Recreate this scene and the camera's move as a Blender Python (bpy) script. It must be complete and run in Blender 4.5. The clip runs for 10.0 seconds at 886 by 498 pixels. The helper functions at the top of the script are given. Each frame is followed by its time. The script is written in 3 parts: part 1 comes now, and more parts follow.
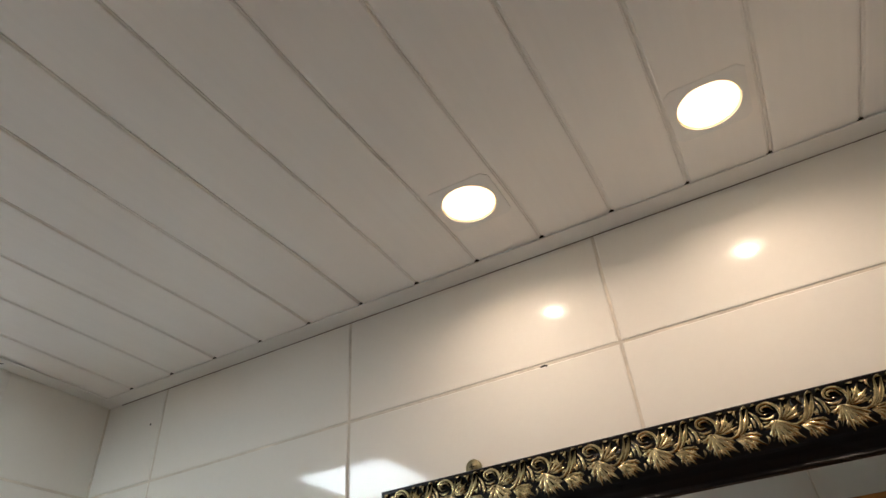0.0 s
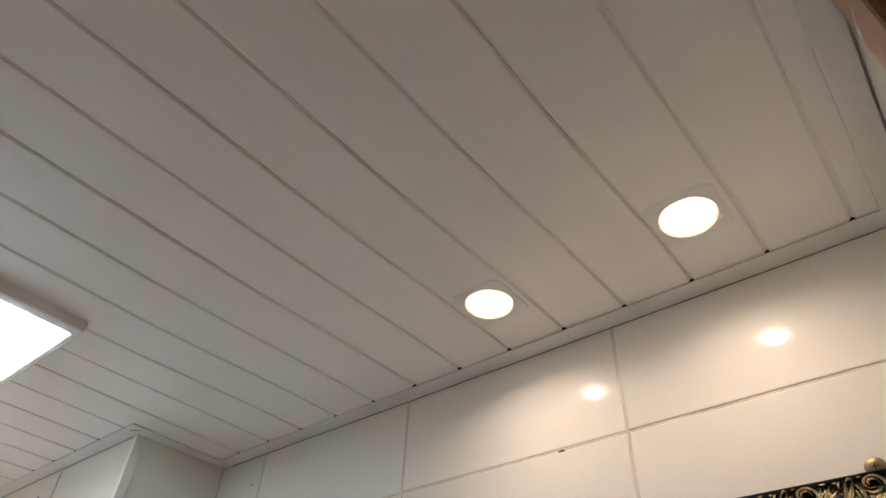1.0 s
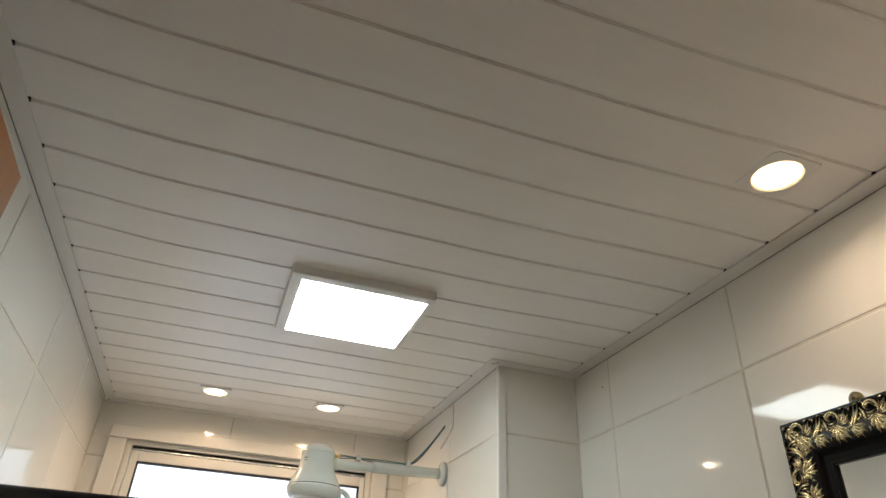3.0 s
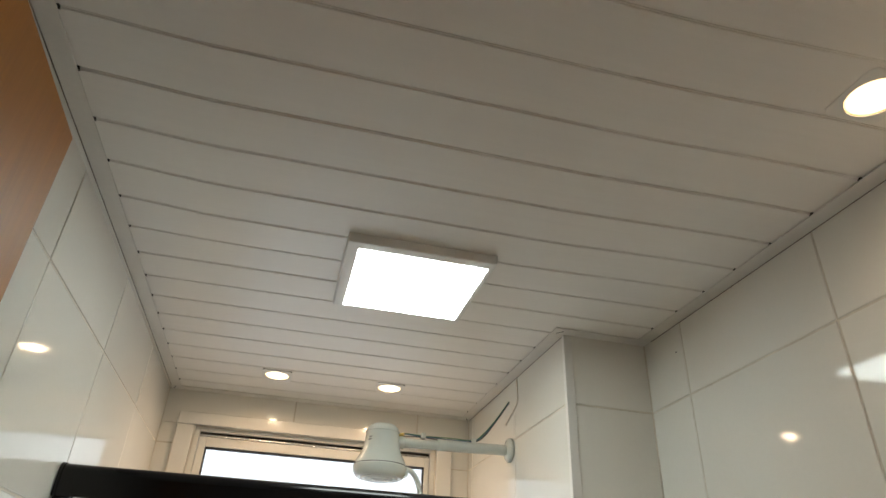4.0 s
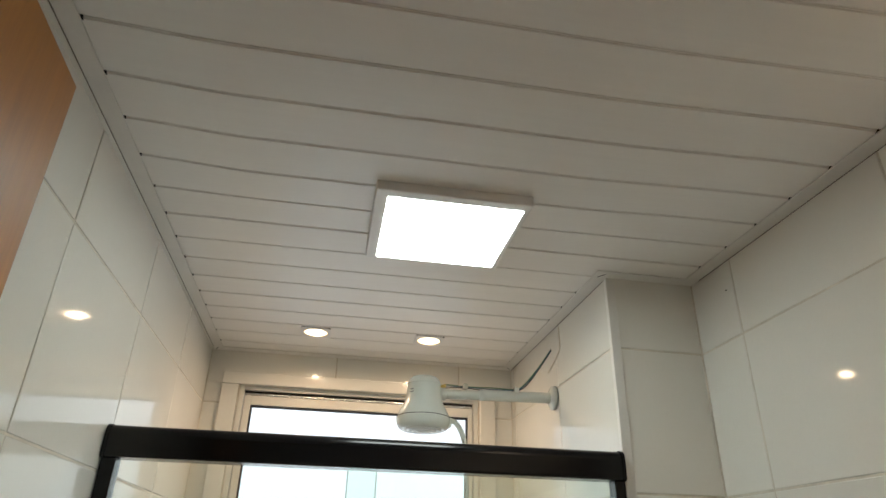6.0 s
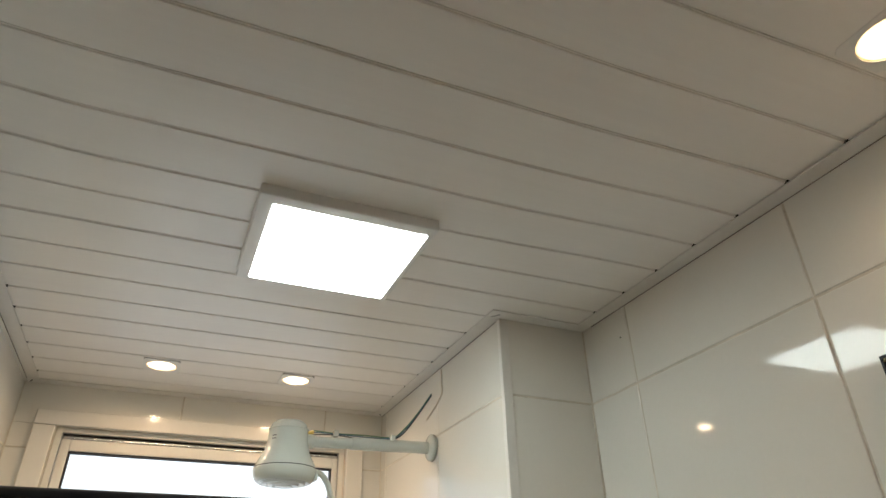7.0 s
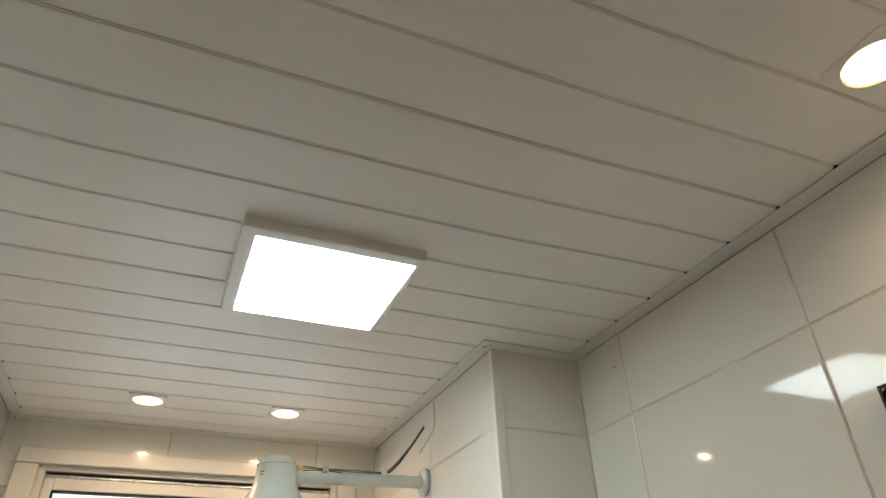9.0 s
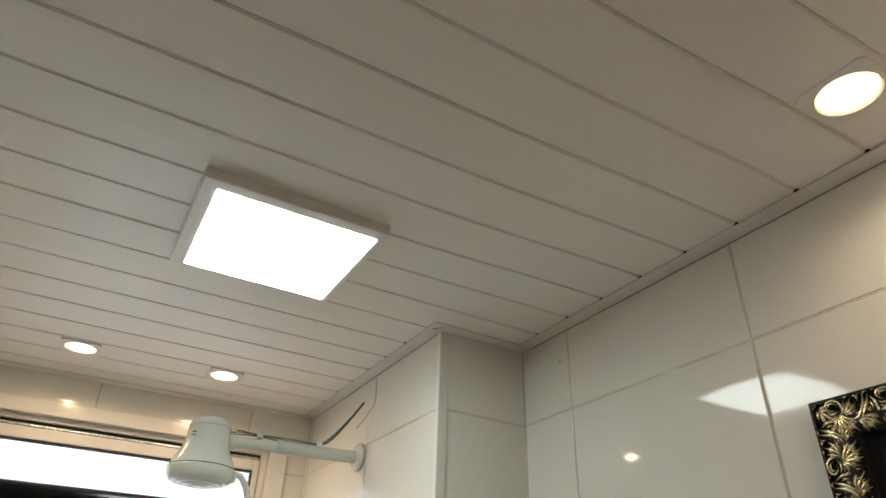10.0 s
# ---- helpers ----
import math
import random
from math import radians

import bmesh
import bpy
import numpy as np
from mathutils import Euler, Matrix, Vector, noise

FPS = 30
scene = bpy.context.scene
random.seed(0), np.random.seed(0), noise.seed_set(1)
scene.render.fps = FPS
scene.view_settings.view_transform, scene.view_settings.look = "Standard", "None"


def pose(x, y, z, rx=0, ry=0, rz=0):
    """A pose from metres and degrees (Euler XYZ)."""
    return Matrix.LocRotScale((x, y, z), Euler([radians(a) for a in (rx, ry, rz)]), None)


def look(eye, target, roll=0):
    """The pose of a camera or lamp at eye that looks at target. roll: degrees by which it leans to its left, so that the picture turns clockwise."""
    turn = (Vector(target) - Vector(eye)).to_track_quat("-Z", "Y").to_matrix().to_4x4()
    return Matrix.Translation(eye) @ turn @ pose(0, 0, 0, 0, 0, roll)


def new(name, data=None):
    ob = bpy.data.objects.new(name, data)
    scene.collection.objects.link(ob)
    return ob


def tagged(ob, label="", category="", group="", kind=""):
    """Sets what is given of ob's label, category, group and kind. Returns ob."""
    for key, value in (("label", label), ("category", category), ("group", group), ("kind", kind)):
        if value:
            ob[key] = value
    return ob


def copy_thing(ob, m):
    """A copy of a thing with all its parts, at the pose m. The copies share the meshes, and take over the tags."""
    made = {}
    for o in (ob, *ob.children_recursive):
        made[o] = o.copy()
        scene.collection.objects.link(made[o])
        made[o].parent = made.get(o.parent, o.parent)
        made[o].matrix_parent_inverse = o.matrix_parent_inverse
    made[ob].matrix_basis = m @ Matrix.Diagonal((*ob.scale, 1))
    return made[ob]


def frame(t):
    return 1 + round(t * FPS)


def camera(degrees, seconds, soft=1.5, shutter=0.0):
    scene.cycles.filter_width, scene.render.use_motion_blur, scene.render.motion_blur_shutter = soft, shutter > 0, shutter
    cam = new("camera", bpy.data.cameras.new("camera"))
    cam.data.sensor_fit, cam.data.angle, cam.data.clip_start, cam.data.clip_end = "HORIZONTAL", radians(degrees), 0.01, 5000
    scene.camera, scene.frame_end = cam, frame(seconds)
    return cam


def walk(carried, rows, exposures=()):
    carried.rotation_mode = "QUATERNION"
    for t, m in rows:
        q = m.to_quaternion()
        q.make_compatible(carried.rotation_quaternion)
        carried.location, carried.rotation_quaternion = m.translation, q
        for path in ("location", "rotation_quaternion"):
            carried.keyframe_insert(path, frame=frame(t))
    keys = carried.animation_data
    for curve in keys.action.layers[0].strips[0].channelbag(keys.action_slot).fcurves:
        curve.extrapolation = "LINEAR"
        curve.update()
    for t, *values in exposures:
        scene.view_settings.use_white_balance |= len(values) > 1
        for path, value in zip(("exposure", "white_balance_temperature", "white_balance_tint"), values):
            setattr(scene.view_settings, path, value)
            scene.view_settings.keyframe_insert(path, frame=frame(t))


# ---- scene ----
cam = camera(70.2, 10.0)
PATH = [
    (0, (0.973, -0.682, 1.772), (0.289, 0.76, 2.978), -5.1),
    (0.2, (0.977, -0.683, 1.771), (0.255, 0.764, 2.947), -3.4),
    (0.5, (1.032, -0.675, 1.775), (0.314, 0.736, 2.995), -2.0),
    (0.7, (1.09, -0.694, 1.768), (0.283, 0.581, 3.081), 0.6),
    (1, (1.175, -0.718, 1.748), (0.193, 0.41, 3.076), 3.2),
    (1.3, (1.248, -0.731, 1.745), (0.114, 0.263, 3.06), 2.4),
    (1.5, (1.268, -0.737, 1.741), (0.064, 0.249, 2.997), 2.6),
    (2, (1.276, -0.748, 1.732), (-0.087, 0.061, 2.952), 2.4),
    (2.2, (1.289, -0.75, 1.725), (-0.078, 0.062, 2.938), 1.6),
    (2.5, (1.279, -0.777, 1.726), (-0.169, -0.067, 2.908), 3.6),
    (2.7, (1.281, -0.776, 1.719), (-0.242, -0.152, 2.855), 3.7),
    (3, (1.265, -0.782, 1.716), (-0.354, -0.254, 2.765), 3.0),
    (3.2, (1.259, -0.796, 1.708), (-0.387, -0.332, 2.746), 3.0),
    (4.3, (1.169, -0.777, 1.695), (-0.544, -0.447, 2.673), 2.9),
    (4.5, (1.158, -0.779, 1.699), (-0.598, -0.515, 2.618), 3.0),
    (4.7, (1.15, -0.778, 1.697), (-0.627, -0.571, 2.59), 3.5),
    (5, (1.144, -0.784, 1.702), (-0.618, -0.564, 2.624), 4.6),
    (5.2, (1.145, -0.776, 1.703), (-0.61, -0.53, 2.63), 3.0),
    (6.3, (1.143, -0.767, 1.703), (-0.619, -0.446, 2.592), 1.1),
    (6.5, (1.109, -0.775, 1.701), (-0.629, -0.389, 2.612), 1.0),
    (6.7, (1.07, -0.779, 1.71), (-0.623, -0.302, 2.662), 0.1),
    (7, (0.999, -0.784, 1.739), (-0.58, -0.094, 2.755), -1.1),
    (7.2, (0.986, -0.777, 1.738), (-0.557, -0.018, 2.759), -2.3),
    (7.5, (1.012, -0.754, 1.736), (-0.604, -0.142, 2.743), -2.2),
    (7.8, (1.046, -0.744, 1.734), (-0.584, -0.22, 2.769), -2.4),
    (8, (1.044, -0.753, 1.739), (-0.565, -0.222, 2.801), -1.4),
    (8.3, (1.022, -0.769, 1.747), (-0.564, -0.22, 2.833), -2.2),
    (8.5, (1.007, -0.777, 1.75), (-0.548, -0.195, 2.863), -1.8),
    (9, (0.995, -0.765, 1.753), (-0.539, -0.083, 2.839), -1.9),
    (9.5, (0.988, -0.777, 1.743), (-0.608, -0.14, 2.767), 0.1),
    (9.7, (0.986, -0.78, 1.736), (-0.58, -0.074, 2.761), 0.1),
    (10, (0.979, -0.773, 1.75), (-0.515, 0.052, 2.794), 2.1),
]
# the phone's own exposure and white balance: seconds, stops, kelvin, tint
EXPOSURES = [(0, 0.28, 5970, 13), (0.5, 0.33, 5970, 14), (1, 0.32, 5830, 14), (1.8, 0.28, 5820, 14), (2.0, 0.15, 6700, 10), (2.3, 0.13, 6520, 10), (2.6, 0.14, 6280, 10), (3, 0.10, 6280, 10),
             (4.5, -0.02, 6450, 8), (5, -0.02, 6450, 8), (6.5, -0.05, 6330, 8), (7, 0.02, 6380, 8), (8, 0.06, 6380, 8), (8.5, 0.13, 6360, 8), (9, 0.10, 6330, 8), (9.5, 0.04, 6330, 8), (10, 0.0, 6430, 8)]
walk(cam, [(t, look(eye, target, roll)) for t, eye, target, roll in PATH], EXPOSURES)

# ---- world and light ----
world = bpy.data.worlds.new("overcast")
scene.world = world
world.use_nodes = True
wn = world.node_tree.nodes
sky = wn.new("ShaderNodeTexSky")
sky.sky_type, sky.sun_disc = "NISHITA", False
sky.sun_elevation, sky.sun_rotation = radians(40), radians(90)
world.node_tree.links.new(sky.outputs[0], wn["Background"].inputs[0])
wn["Background"].inputs[1].default_value = 0.1

PANEL_GLOW, SPOT_GLOW, SPOT_POWER, WINDOW_GLOW, HALL_POWER = 15.5, 20.0, (0.47, 0.47, 1.10, 1.10), 1.6, 3.0

# ---- plan, in metres ----
H = 2.30                       # ceiling
NORTH, SOUTH = 0.035, -1.157   # mirror wall and the wall opposite
WEST, EAST = -0.895, 1.262     # window wall and door wall
COL_X, COL_Y = -0.095, -0.176  # boxed-out pillar in the corner by the window
ROW = 0.2975                   # tile height with its joint
ROWS_Z = [2.1315 - ROW * i for i in range(8)]


# ---- materials ----
def node_mat(name, base, rough=0.5, metal=0.0, vary=0.06, scale=6.0, stretch=(1, 1, 1), bump=0.0, bump_scale=40.0, island=0.0,
             rough_vary=0.0, coat=0.0, fine=120.0, bump_dist=0.002, ior=1.5, spec=0.5):
    m = bpy.data.materials.new(name)
    m.use_nodes = True
    n, l = m.node_tree.nodes, m.node_tree.links
    b = n["Principled BSDF"]
    b.inputs["Roughness"].default_value, b.inputs["Metallic"].default_value = rough, metal
    b.inputs["Coat Weight"].default_value, b.inputs["IOR"].default_value = coat, ior
    b.inputs["Specular IOR Level"].default_value = spec
    tc, mp = n.new("ShaderNodeTexCoord"), n.new("ShaderNodeMapping")
    mp.inputs["Scale"].default_value = stretch
    l.new(tc.outputs["Object"], mp.inputs["Vector"])
    big, small = n.new("ShaderNodeTexNoise"), n.new("ShaderNodeTexNoise")
    for tex, s in ((big, scale), (small, fine)):
        tex.inputs["Scale"].default_value, tex.inputs["Detail"].default_value = s, 4
        l.new(mp.outputs[0], tex.inputs["Vector"])
    add = n.new("ShaderNodeMath")
    add.operation = "MULTIPLY_ADD"
    l.new(small.outputs["Fac"], add.inputs[0])
    add.inputs[1].default_value = 0.4
    l.new(big.outputs["Fac"], add.inputs[2])
    ramp = n.new("ShaderNodeMapRange")
    l.new(add.outputs[0], ramp.inputs["Value"])
    ramp.inputs["From Min"].default_value, ramp.inputs["From Max"].default_value = 0.4, 1.0
    ramp.inputs["To Min"].default_value, ramp.inputs["To Max"].default_value = 1 - vary, 1 + vary * 0.4
    val = ramp.outputs[0]
    if island:
        info = n.new("ShaderNodeObjectInfo")
        r2 = n.new("ShaderNodeMapRange")
        l.new(info.outputs["Random"], r2.inputs["Value"])
        r2.inputs["To Min"].default_value, r2.inputs["To Max"].default_value = 1 - island, 1.0
        mul = n.new("ShaderNodeMath")
        mul.operation = "MULTIPLY"
        l.new(val, mul.inputs[0]), l.new(r2.outputs[0], mul.inputs[1])
        val = mul.outputs[0]
    mix = n.new("ShaderNodeVectorMath")
    mix.operation = "SCALE"
    mix.inputs[0].default_value = base
    l.new(val, mix.inputs["Scale"])
    l.new(mix.outputs[0], b.inputs["Base Color"])
    if rough_vary:
        rr = n.new("ShaderNodeMapRange")
        l.new(big.outputs["Fac"], rr.inputs["Value"])
        rr.inputs["From Min"].default_value, rr.inputs["From Max"].default_value = 0.3, 0.7
        rr.inputs["To Min"].default_value, rr.inputs["To Max"].default_value = rough, rough + rough_vary
        l.new(rr.outputs[0], b.inputs["Roughness"])
    if bump:
        bt = n.new("ShaderNodeTexNoise")
        bt.inputs["Scale"].default_value, bt.inputs["Detail"].default_value = bump_scale, 2
        l.new(mp.outputs[0], bt.inputs["Vector"])
        bp = n.new("ShaderNodeBump")
        bp.inputs["Strength"].default_value, bp.inputs["Distance"].default_value = bump, bump_dist
        l.new(bt.outputs["Fac"], bp.inputs["Height"])
        l.new(bp.outputs[0], b.inputs["Normal"])
    return m


def glow_mat(name, colour, strength):
    m = bpy.data.materials.new(name)
    m.use_nodes = True
    b = m.node_tree.nodes["Principled BSDF"]
    b.inputs["Base Color"].default_value = (0.8, 0.8, 0.8, 1)
    b.inputs["Emission Color"].default_value = (*colour, 1)
    b.inputs["Emission Strength"].default_value = strength
    return m


TILE = node_mat("glazed_tile", (0.835, 0.815, 0.757), 0.05, vary=0.035, scale=3, bump=0.10, bump_scale=5, island=0.035, rough_vary=0.03, bump_dist=0.004, ior=1.42)
GROUT = node_mat("grout", (0.72, 0.665, 0.57), 0.5, vary=0.32, scale=14, bump=0.5, bump_scale=180)
PVC = node_mat("ceiling_pvc", (0.88, 0.855, 0.82), 0.32, vary=0.05, scale=5, stretch=(1, 0.02, 1), bump=0.30, bump_scale=160, bump_dist=0.0006, rough_vary=0.08)
TRIM = node_mat("white_pvc_trim", (0.80, 0.78, 0.74), 0.38, vary=0.08, scale=9, bump=0.1)
# dark grey that stands for shade along the edge strips and over the light
SHADE = node_mat("joint_shade", (0.34, 0.31, 0.27), 0.85, vary=0.6, scale=25)
# near black, stands in for the shade inside gaps and holes
DARK = node_mat("dark_gap", (0.03, 0.028, 0.025), 0.9)
LAMP_WHITE = node_mat("lamp_housing", (0.82, 0.81, 0.79), 0.4, vary=0.03)
PANEL = glow_mat("panel_diffuser", (0.92, 1.0, 0.95), PANEL_GLOW)
SPOT = glow_mat("spot_lens", (1.0, 0.80, 0.52), SPOT_GLOW)
pn, pl = SPOT.node_tree.nodes, SPOT.node_tree.links
ptc, pvm, plen, pst, pcr = pn.new("ShaderNodeTexCoord"), pn.new("ShaderNodeVectorMath"), pn.new("ShaderNodeVectorMath"), pn.new("ShaderNodeMapRange"), pn.new("ShaderNodeValToRGB")
pvm.operation, plen.operation = "MULTIPLY", "LENGTH"
pvm.inputs[1].default_value = (1, 1, 0)
pl.new(ptc.outputs["Object"], pvm.inputs[0]), pl.new(pvm.outputs[0], plen.inputs[0]), pl.new(plen.outputs["Value"], pst.inputs["Value"])
pst.interpolation_type = "SMOOTHSTEP"
pst.inputs["From Min"].default_value, pst.inputs["From Max"].default_value = 0.016, 0.032
pst.inputs["To Min"].default_value, pst.inputs["To Max"].default_value = SPOT_GLOW, 3.2
pl.new(pst.outputs[0], pn["Principled BSDF"].inputs["Emission Strength"])
pdiv = pn.new("ShaderNodeMath")
pdiv.operation = "DIVIDE"
pdiv.inputs[1].default_value = 0.034
pl.new(plen.outputs["Value"], pdiv.inputs[0]), pl.new(pdiv.outputs[0], pcr.inputs[0])
pcr.color_ramp.elements[0].position, pcr.color_ramp.elements[1].position = 0.80, 1.0
pcr.color_ramp.elements[0].color, pcr.color_ramp.elements[1].color = (1.0, 0.80, 0.54, 1), (0.75, 0.40, 0.12, 1)
pl.new(pcr.outputs[0], pn["Principled BSDF"].inputs["Emission Color"])
PLASTIC = node_mat("shower_plastic", (0.65, 0.67, 0.615), 0.11, vary=0.05, scale=12)
BLACK_ALU = node_mat("black_aluminium", (0.004, 0.004, 0.0046), 0.17, spec=0.34, vary=0.2, scale=30)
# mottled colour and bumps imitate the glitter of light along the track
TRACK = node_mat("speckled_track", (0.74, 0.74, 0.73), 0.22, metal=0.9, vary=0.5, scale=60, bump=0.9, bump_scale=130, bump_dist=0.003)
SASH = node_mat("sash_white", (0.78, 0.76, 0.71), 0.35, vary=0.06, scale=20)
STONE = node_mat("window_surround", (0.82, 0.80, 0.75), 0.12, vary=0.05, scale=7, rough_vary=0.08)
RUBBER = node_mat("gasket", (0.015, 0.015, 0.017), 0.7)
DOOR_WOOD = node_mat("varnished_wood", (0.46, 0.185, 0.03), 0.36, spec=0.35, vary=0.28, scale=3, stretch=(6, 6, 0.5), fine=30, rough_vary=0.12, bump=0.1, bump_scale=40, bump_dist=0.0006)
JAMB_WOOD = node_mat("jamb_wood", (0.24, 0.10, 0.04), 0.3, vary=0.45, scale=4, stretch=(8, 8, 0.5), fine=40, bump=0.1, bump_scale=40)
FRAME_BLACK = node_mat("frame_black", (0.005, 0.005, 0.006), 0.28, spec=0.18, vary=0.3, scale=60, stretch=(0.08, 1, 1), bump=0.7, bump_scale=260, bump_dist=0.0008)
GOLD = node_mat("antique_gold_shaded", (0.56, 0.46, 0.25), 0.24, metal=1.0, vary=0.75, scale=120, fine=500, bump=0.2, bump_scale=500, bump_dist=0.0005)
# recess shade painted in: colour falls to near black low on the carving
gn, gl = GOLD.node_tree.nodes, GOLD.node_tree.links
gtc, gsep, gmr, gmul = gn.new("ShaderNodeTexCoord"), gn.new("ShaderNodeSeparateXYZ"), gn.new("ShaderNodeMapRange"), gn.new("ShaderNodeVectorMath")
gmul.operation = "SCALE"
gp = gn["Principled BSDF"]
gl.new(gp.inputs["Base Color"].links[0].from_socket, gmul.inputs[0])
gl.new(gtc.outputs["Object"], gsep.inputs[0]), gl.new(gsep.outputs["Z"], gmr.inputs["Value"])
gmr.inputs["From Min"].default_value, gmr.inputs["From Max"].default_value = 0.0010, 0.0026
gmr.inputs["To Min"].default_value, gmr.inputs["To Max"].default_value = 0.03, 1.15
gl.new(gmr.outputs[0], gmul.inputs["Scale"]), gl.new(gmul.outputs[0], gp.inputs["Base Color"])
BRASS = node_mat("zinc_brass", (0.27, 0.24, 0.14), 0.42, metal=1.0, vary=0.3, scale=160)
BLUE_WIRE = node_mat("blue_wire", (0.06, 0.14, 0.20), 0.45, vary=0.1)
GREEN_WIRE = node_mat("green_wire", (0.05, 0.16, 0.07), 0.45, vary=0.1)
BLACK_WIRE = node_mat("black_wire", (0.012, 0.012, 0.014), 0.45, vary=0.1)
YELLOW = node_mat("yellow_sleeve", (0.7, 0.5, 0.12), 0.5, vary=0.1)
FLOOR_MAT = node_mat("floor_tile", (0.74, 0.71, 0.65), 0.3, vary=0.15, scale=4)
HALL = node_mat("hall_paint", (0.62, 0.58, 0.52), 0.7, vary=0.08, scale=3)
GLASS_EDGE = node_mat("glass_edge", (0.22, 0.32, 0.29), 0.25)
BAR = node_mat("grey_print", (0.12, 0.12, 0.13), 0.6, vary=0.05)

MIRROR = bpy.data.materials.new("mirror_glass")
MIRROR.use_nodes = True
mb = MIRROR.node_tree.nodes["Principled BSDF"]
mb.inputs["Base Color"].default_value = (0.80, 0.83, 0.82, 1)
mb.inputs["Metallic"].default_value, mb.inputs["Roughness"].default_value = 1.0, 0.01

GLASS = bpy.data.materials.new("shower_glass")
GLASS.use_nodes = True
gb = GLASS.node_tree.nodes["Principled BSDF"]
gb.inputs["Base Color"].default_value = (0.93, 0.98, 0.96, 1)
gb.inputs["Transmission Weight"].default_value, gb.inputs["Roughness"].default_value, gb.inputs["IOR"].default_value = 1.0, 0.0, 1.45

GREEN_GLASS = GLASS.copy()
GREEN_GLASS.name = "green_shower_glass"
GREEN_GLASS.node_tree.nodes["Principled BSDF"].inputs["Base Color"].default_value = (0.86, 0.96, 0.92, 1)

PANE = bpy.data.materials.new("window_glass")
PANE.use_nodes = True
pb = PANE.node_tree.nodes["Principled BSDF"]
pb.inputs["Base Color"].default_value = (0.97, 0.98, 0.99, 1)
pb.inputs["Transmission Weight"].default_value, pb.inputs["Roughness"].default_value, pb.inputs["IOR"].default_value = 1.0, 0.12, 1.3

SKYCARD = bpy.data.materials.new("overcast_backdrop")
SKYCARD.use_nodes = True
sn, sl = SKYCARD.node_tree.nodes, SKYCARD.node_tree.links
sb = sn["Principled BSDF"]
sb.inputs["Base Color"].default_value = (0, 0, 0, 1)
stc, sno, srm = sn.new("ShaderNodeTexCoord"), sn.new("ShaderNodeTexNoise"), sn.new("ShaderNodeValToRGB")
sno.inputs["Scale"].default_value = 0.8
srm.color_ramp.elements[0].position, srm.color_ramp.elements[1].position = 0.3, 0.7
srm.color_ramp.elements[0].color, srm.color_ramp.elements[1].color = (0.74, 0.76, 0.80, 1), (0.86, 0.90, 0.92, 1)
sl.new(stc.outputs["Object"], sno.inputs["Vector"]), sl.new(sno.outputs["Fac"], srm.inputs[0])
sl.new(srm.outputs[0], sb.inputs["Emission Color"])
sb.inputs["Emission Strength"].default_value = WINDOW_GLOW


# ---- building helpers ----
def box(bm, x0, x1, y0, y1, z0, z1, bevel=0.0, seg=2):
    res = bmesh.ops.create_cube(bm, size=1, matrix=Matrix.Translation(((x0 + x1) / 2, (y0 + y1) / 2, (z0 + z1) / 2)) @ Matrix.Diagonal((x1 - x0, y1 - y0, z1 - z0, 1)))
    if bevel:
        edges = {e for v in res["verts"] for e in v.link_edges}
        bmesh.ops.bevel(bm, geom=list(edges), offset=bevel, segments=seg, affect="EDGES", profile=0.5)
    return bm


def boxes(*dims, bevel=0.0, seg=2):
    bm = bmesh.new()
    for d in dims:
        box(bm, *d, bevel=bevel, seg=seg)
    return bm


def lathe(profile, steps=40, matrix=Matrix()):
    """profile: (radius, height) pairs, turned round z."""
    bm = bmesh.new()
    rings = []
    for r, z in profile:
        if r < 1e-5:
            rings.append([bm.verts.new(matrix @ Vector((0, 0, z)))])
        else:
            rings.append([bm.verts.new(matrix @ Vector((r * math.cos(2 * math.pi * i / steps), r * math.sin(2 * math.pi * i / steps), z))) for i in range(steps)])
    for a, b in zip(rings, rings[1:]):
        for i in range(steps):
            j = (i + 1) % steps
            if len(a) == 1 and len(b) > 1:
                bm.faces.new((a[0], b[i], b[j]))
            elif len(b) == 1 and len(a) > 1:
                bm.faces.new((a[i], b[0], a[j]))
            elif len(a) > 1:
                bm.faces.new((a[i], b[i], b[j], a[j]))
    bmesh.ops.recalc_face_normals(bm, faces=bm.faces)
    return bm


def smooth_path(points, steps=8):
    pts = [Vector(p) for p in points]
    pts = [2 * pts[0] - pts[1]] + pts + [2 * pts[-1] - pts[-2]]
    out = []
    for i in range(1, len(pts) - 2):
        p0, p1, p2, p3 = pts[i - 1:i + 3]
        for s in range(steps):
            t = s / steps
            out.append(0.5 * (2 * p1 + (p2 - p0) * t + (2 * p0 - 5 * p1 + 4 * p2 - p3) * t * t + (3 * p1 - p0 - 3 * p2 + p3) * t ** 3))
    return out + [pts[-2]]


def tube(points, radius, sides=10, steps=8):
    bm = bmesh.new()
    path = smooth_path(points, steps)
    rings = []
    for i, p in enumerate(path):
        d = (path[min(i + 1, len(path) - 1)] - path[max(i - 1, 0)]).normalized()
        u = d.orthogonal().normalized() if i == 0 else (rings_u - d * rings_u.dot(d)).normalized()
        rings_u = u
        v = d.cross(u)
        rings.append([bm.verts.new(p + radius * (math.cos(2 * math.pi * k / sides) * u + math.sin(2 * math.pi * k / sides) * v)) for k in range(sides)])
    for a, b in zip(rings, rings[1:]):
        for k in range(sides):
            bm.faces.new((a[k], a[(k + 1) % sides], b[(k + 1) % sides], b[k]))
    bm.faces.new(rings[0][::-1])
    bm.faces.new(rings[-1])
    bmesh.ops.recalc_face_normals(bm, faces=bm.faces)
    return bm


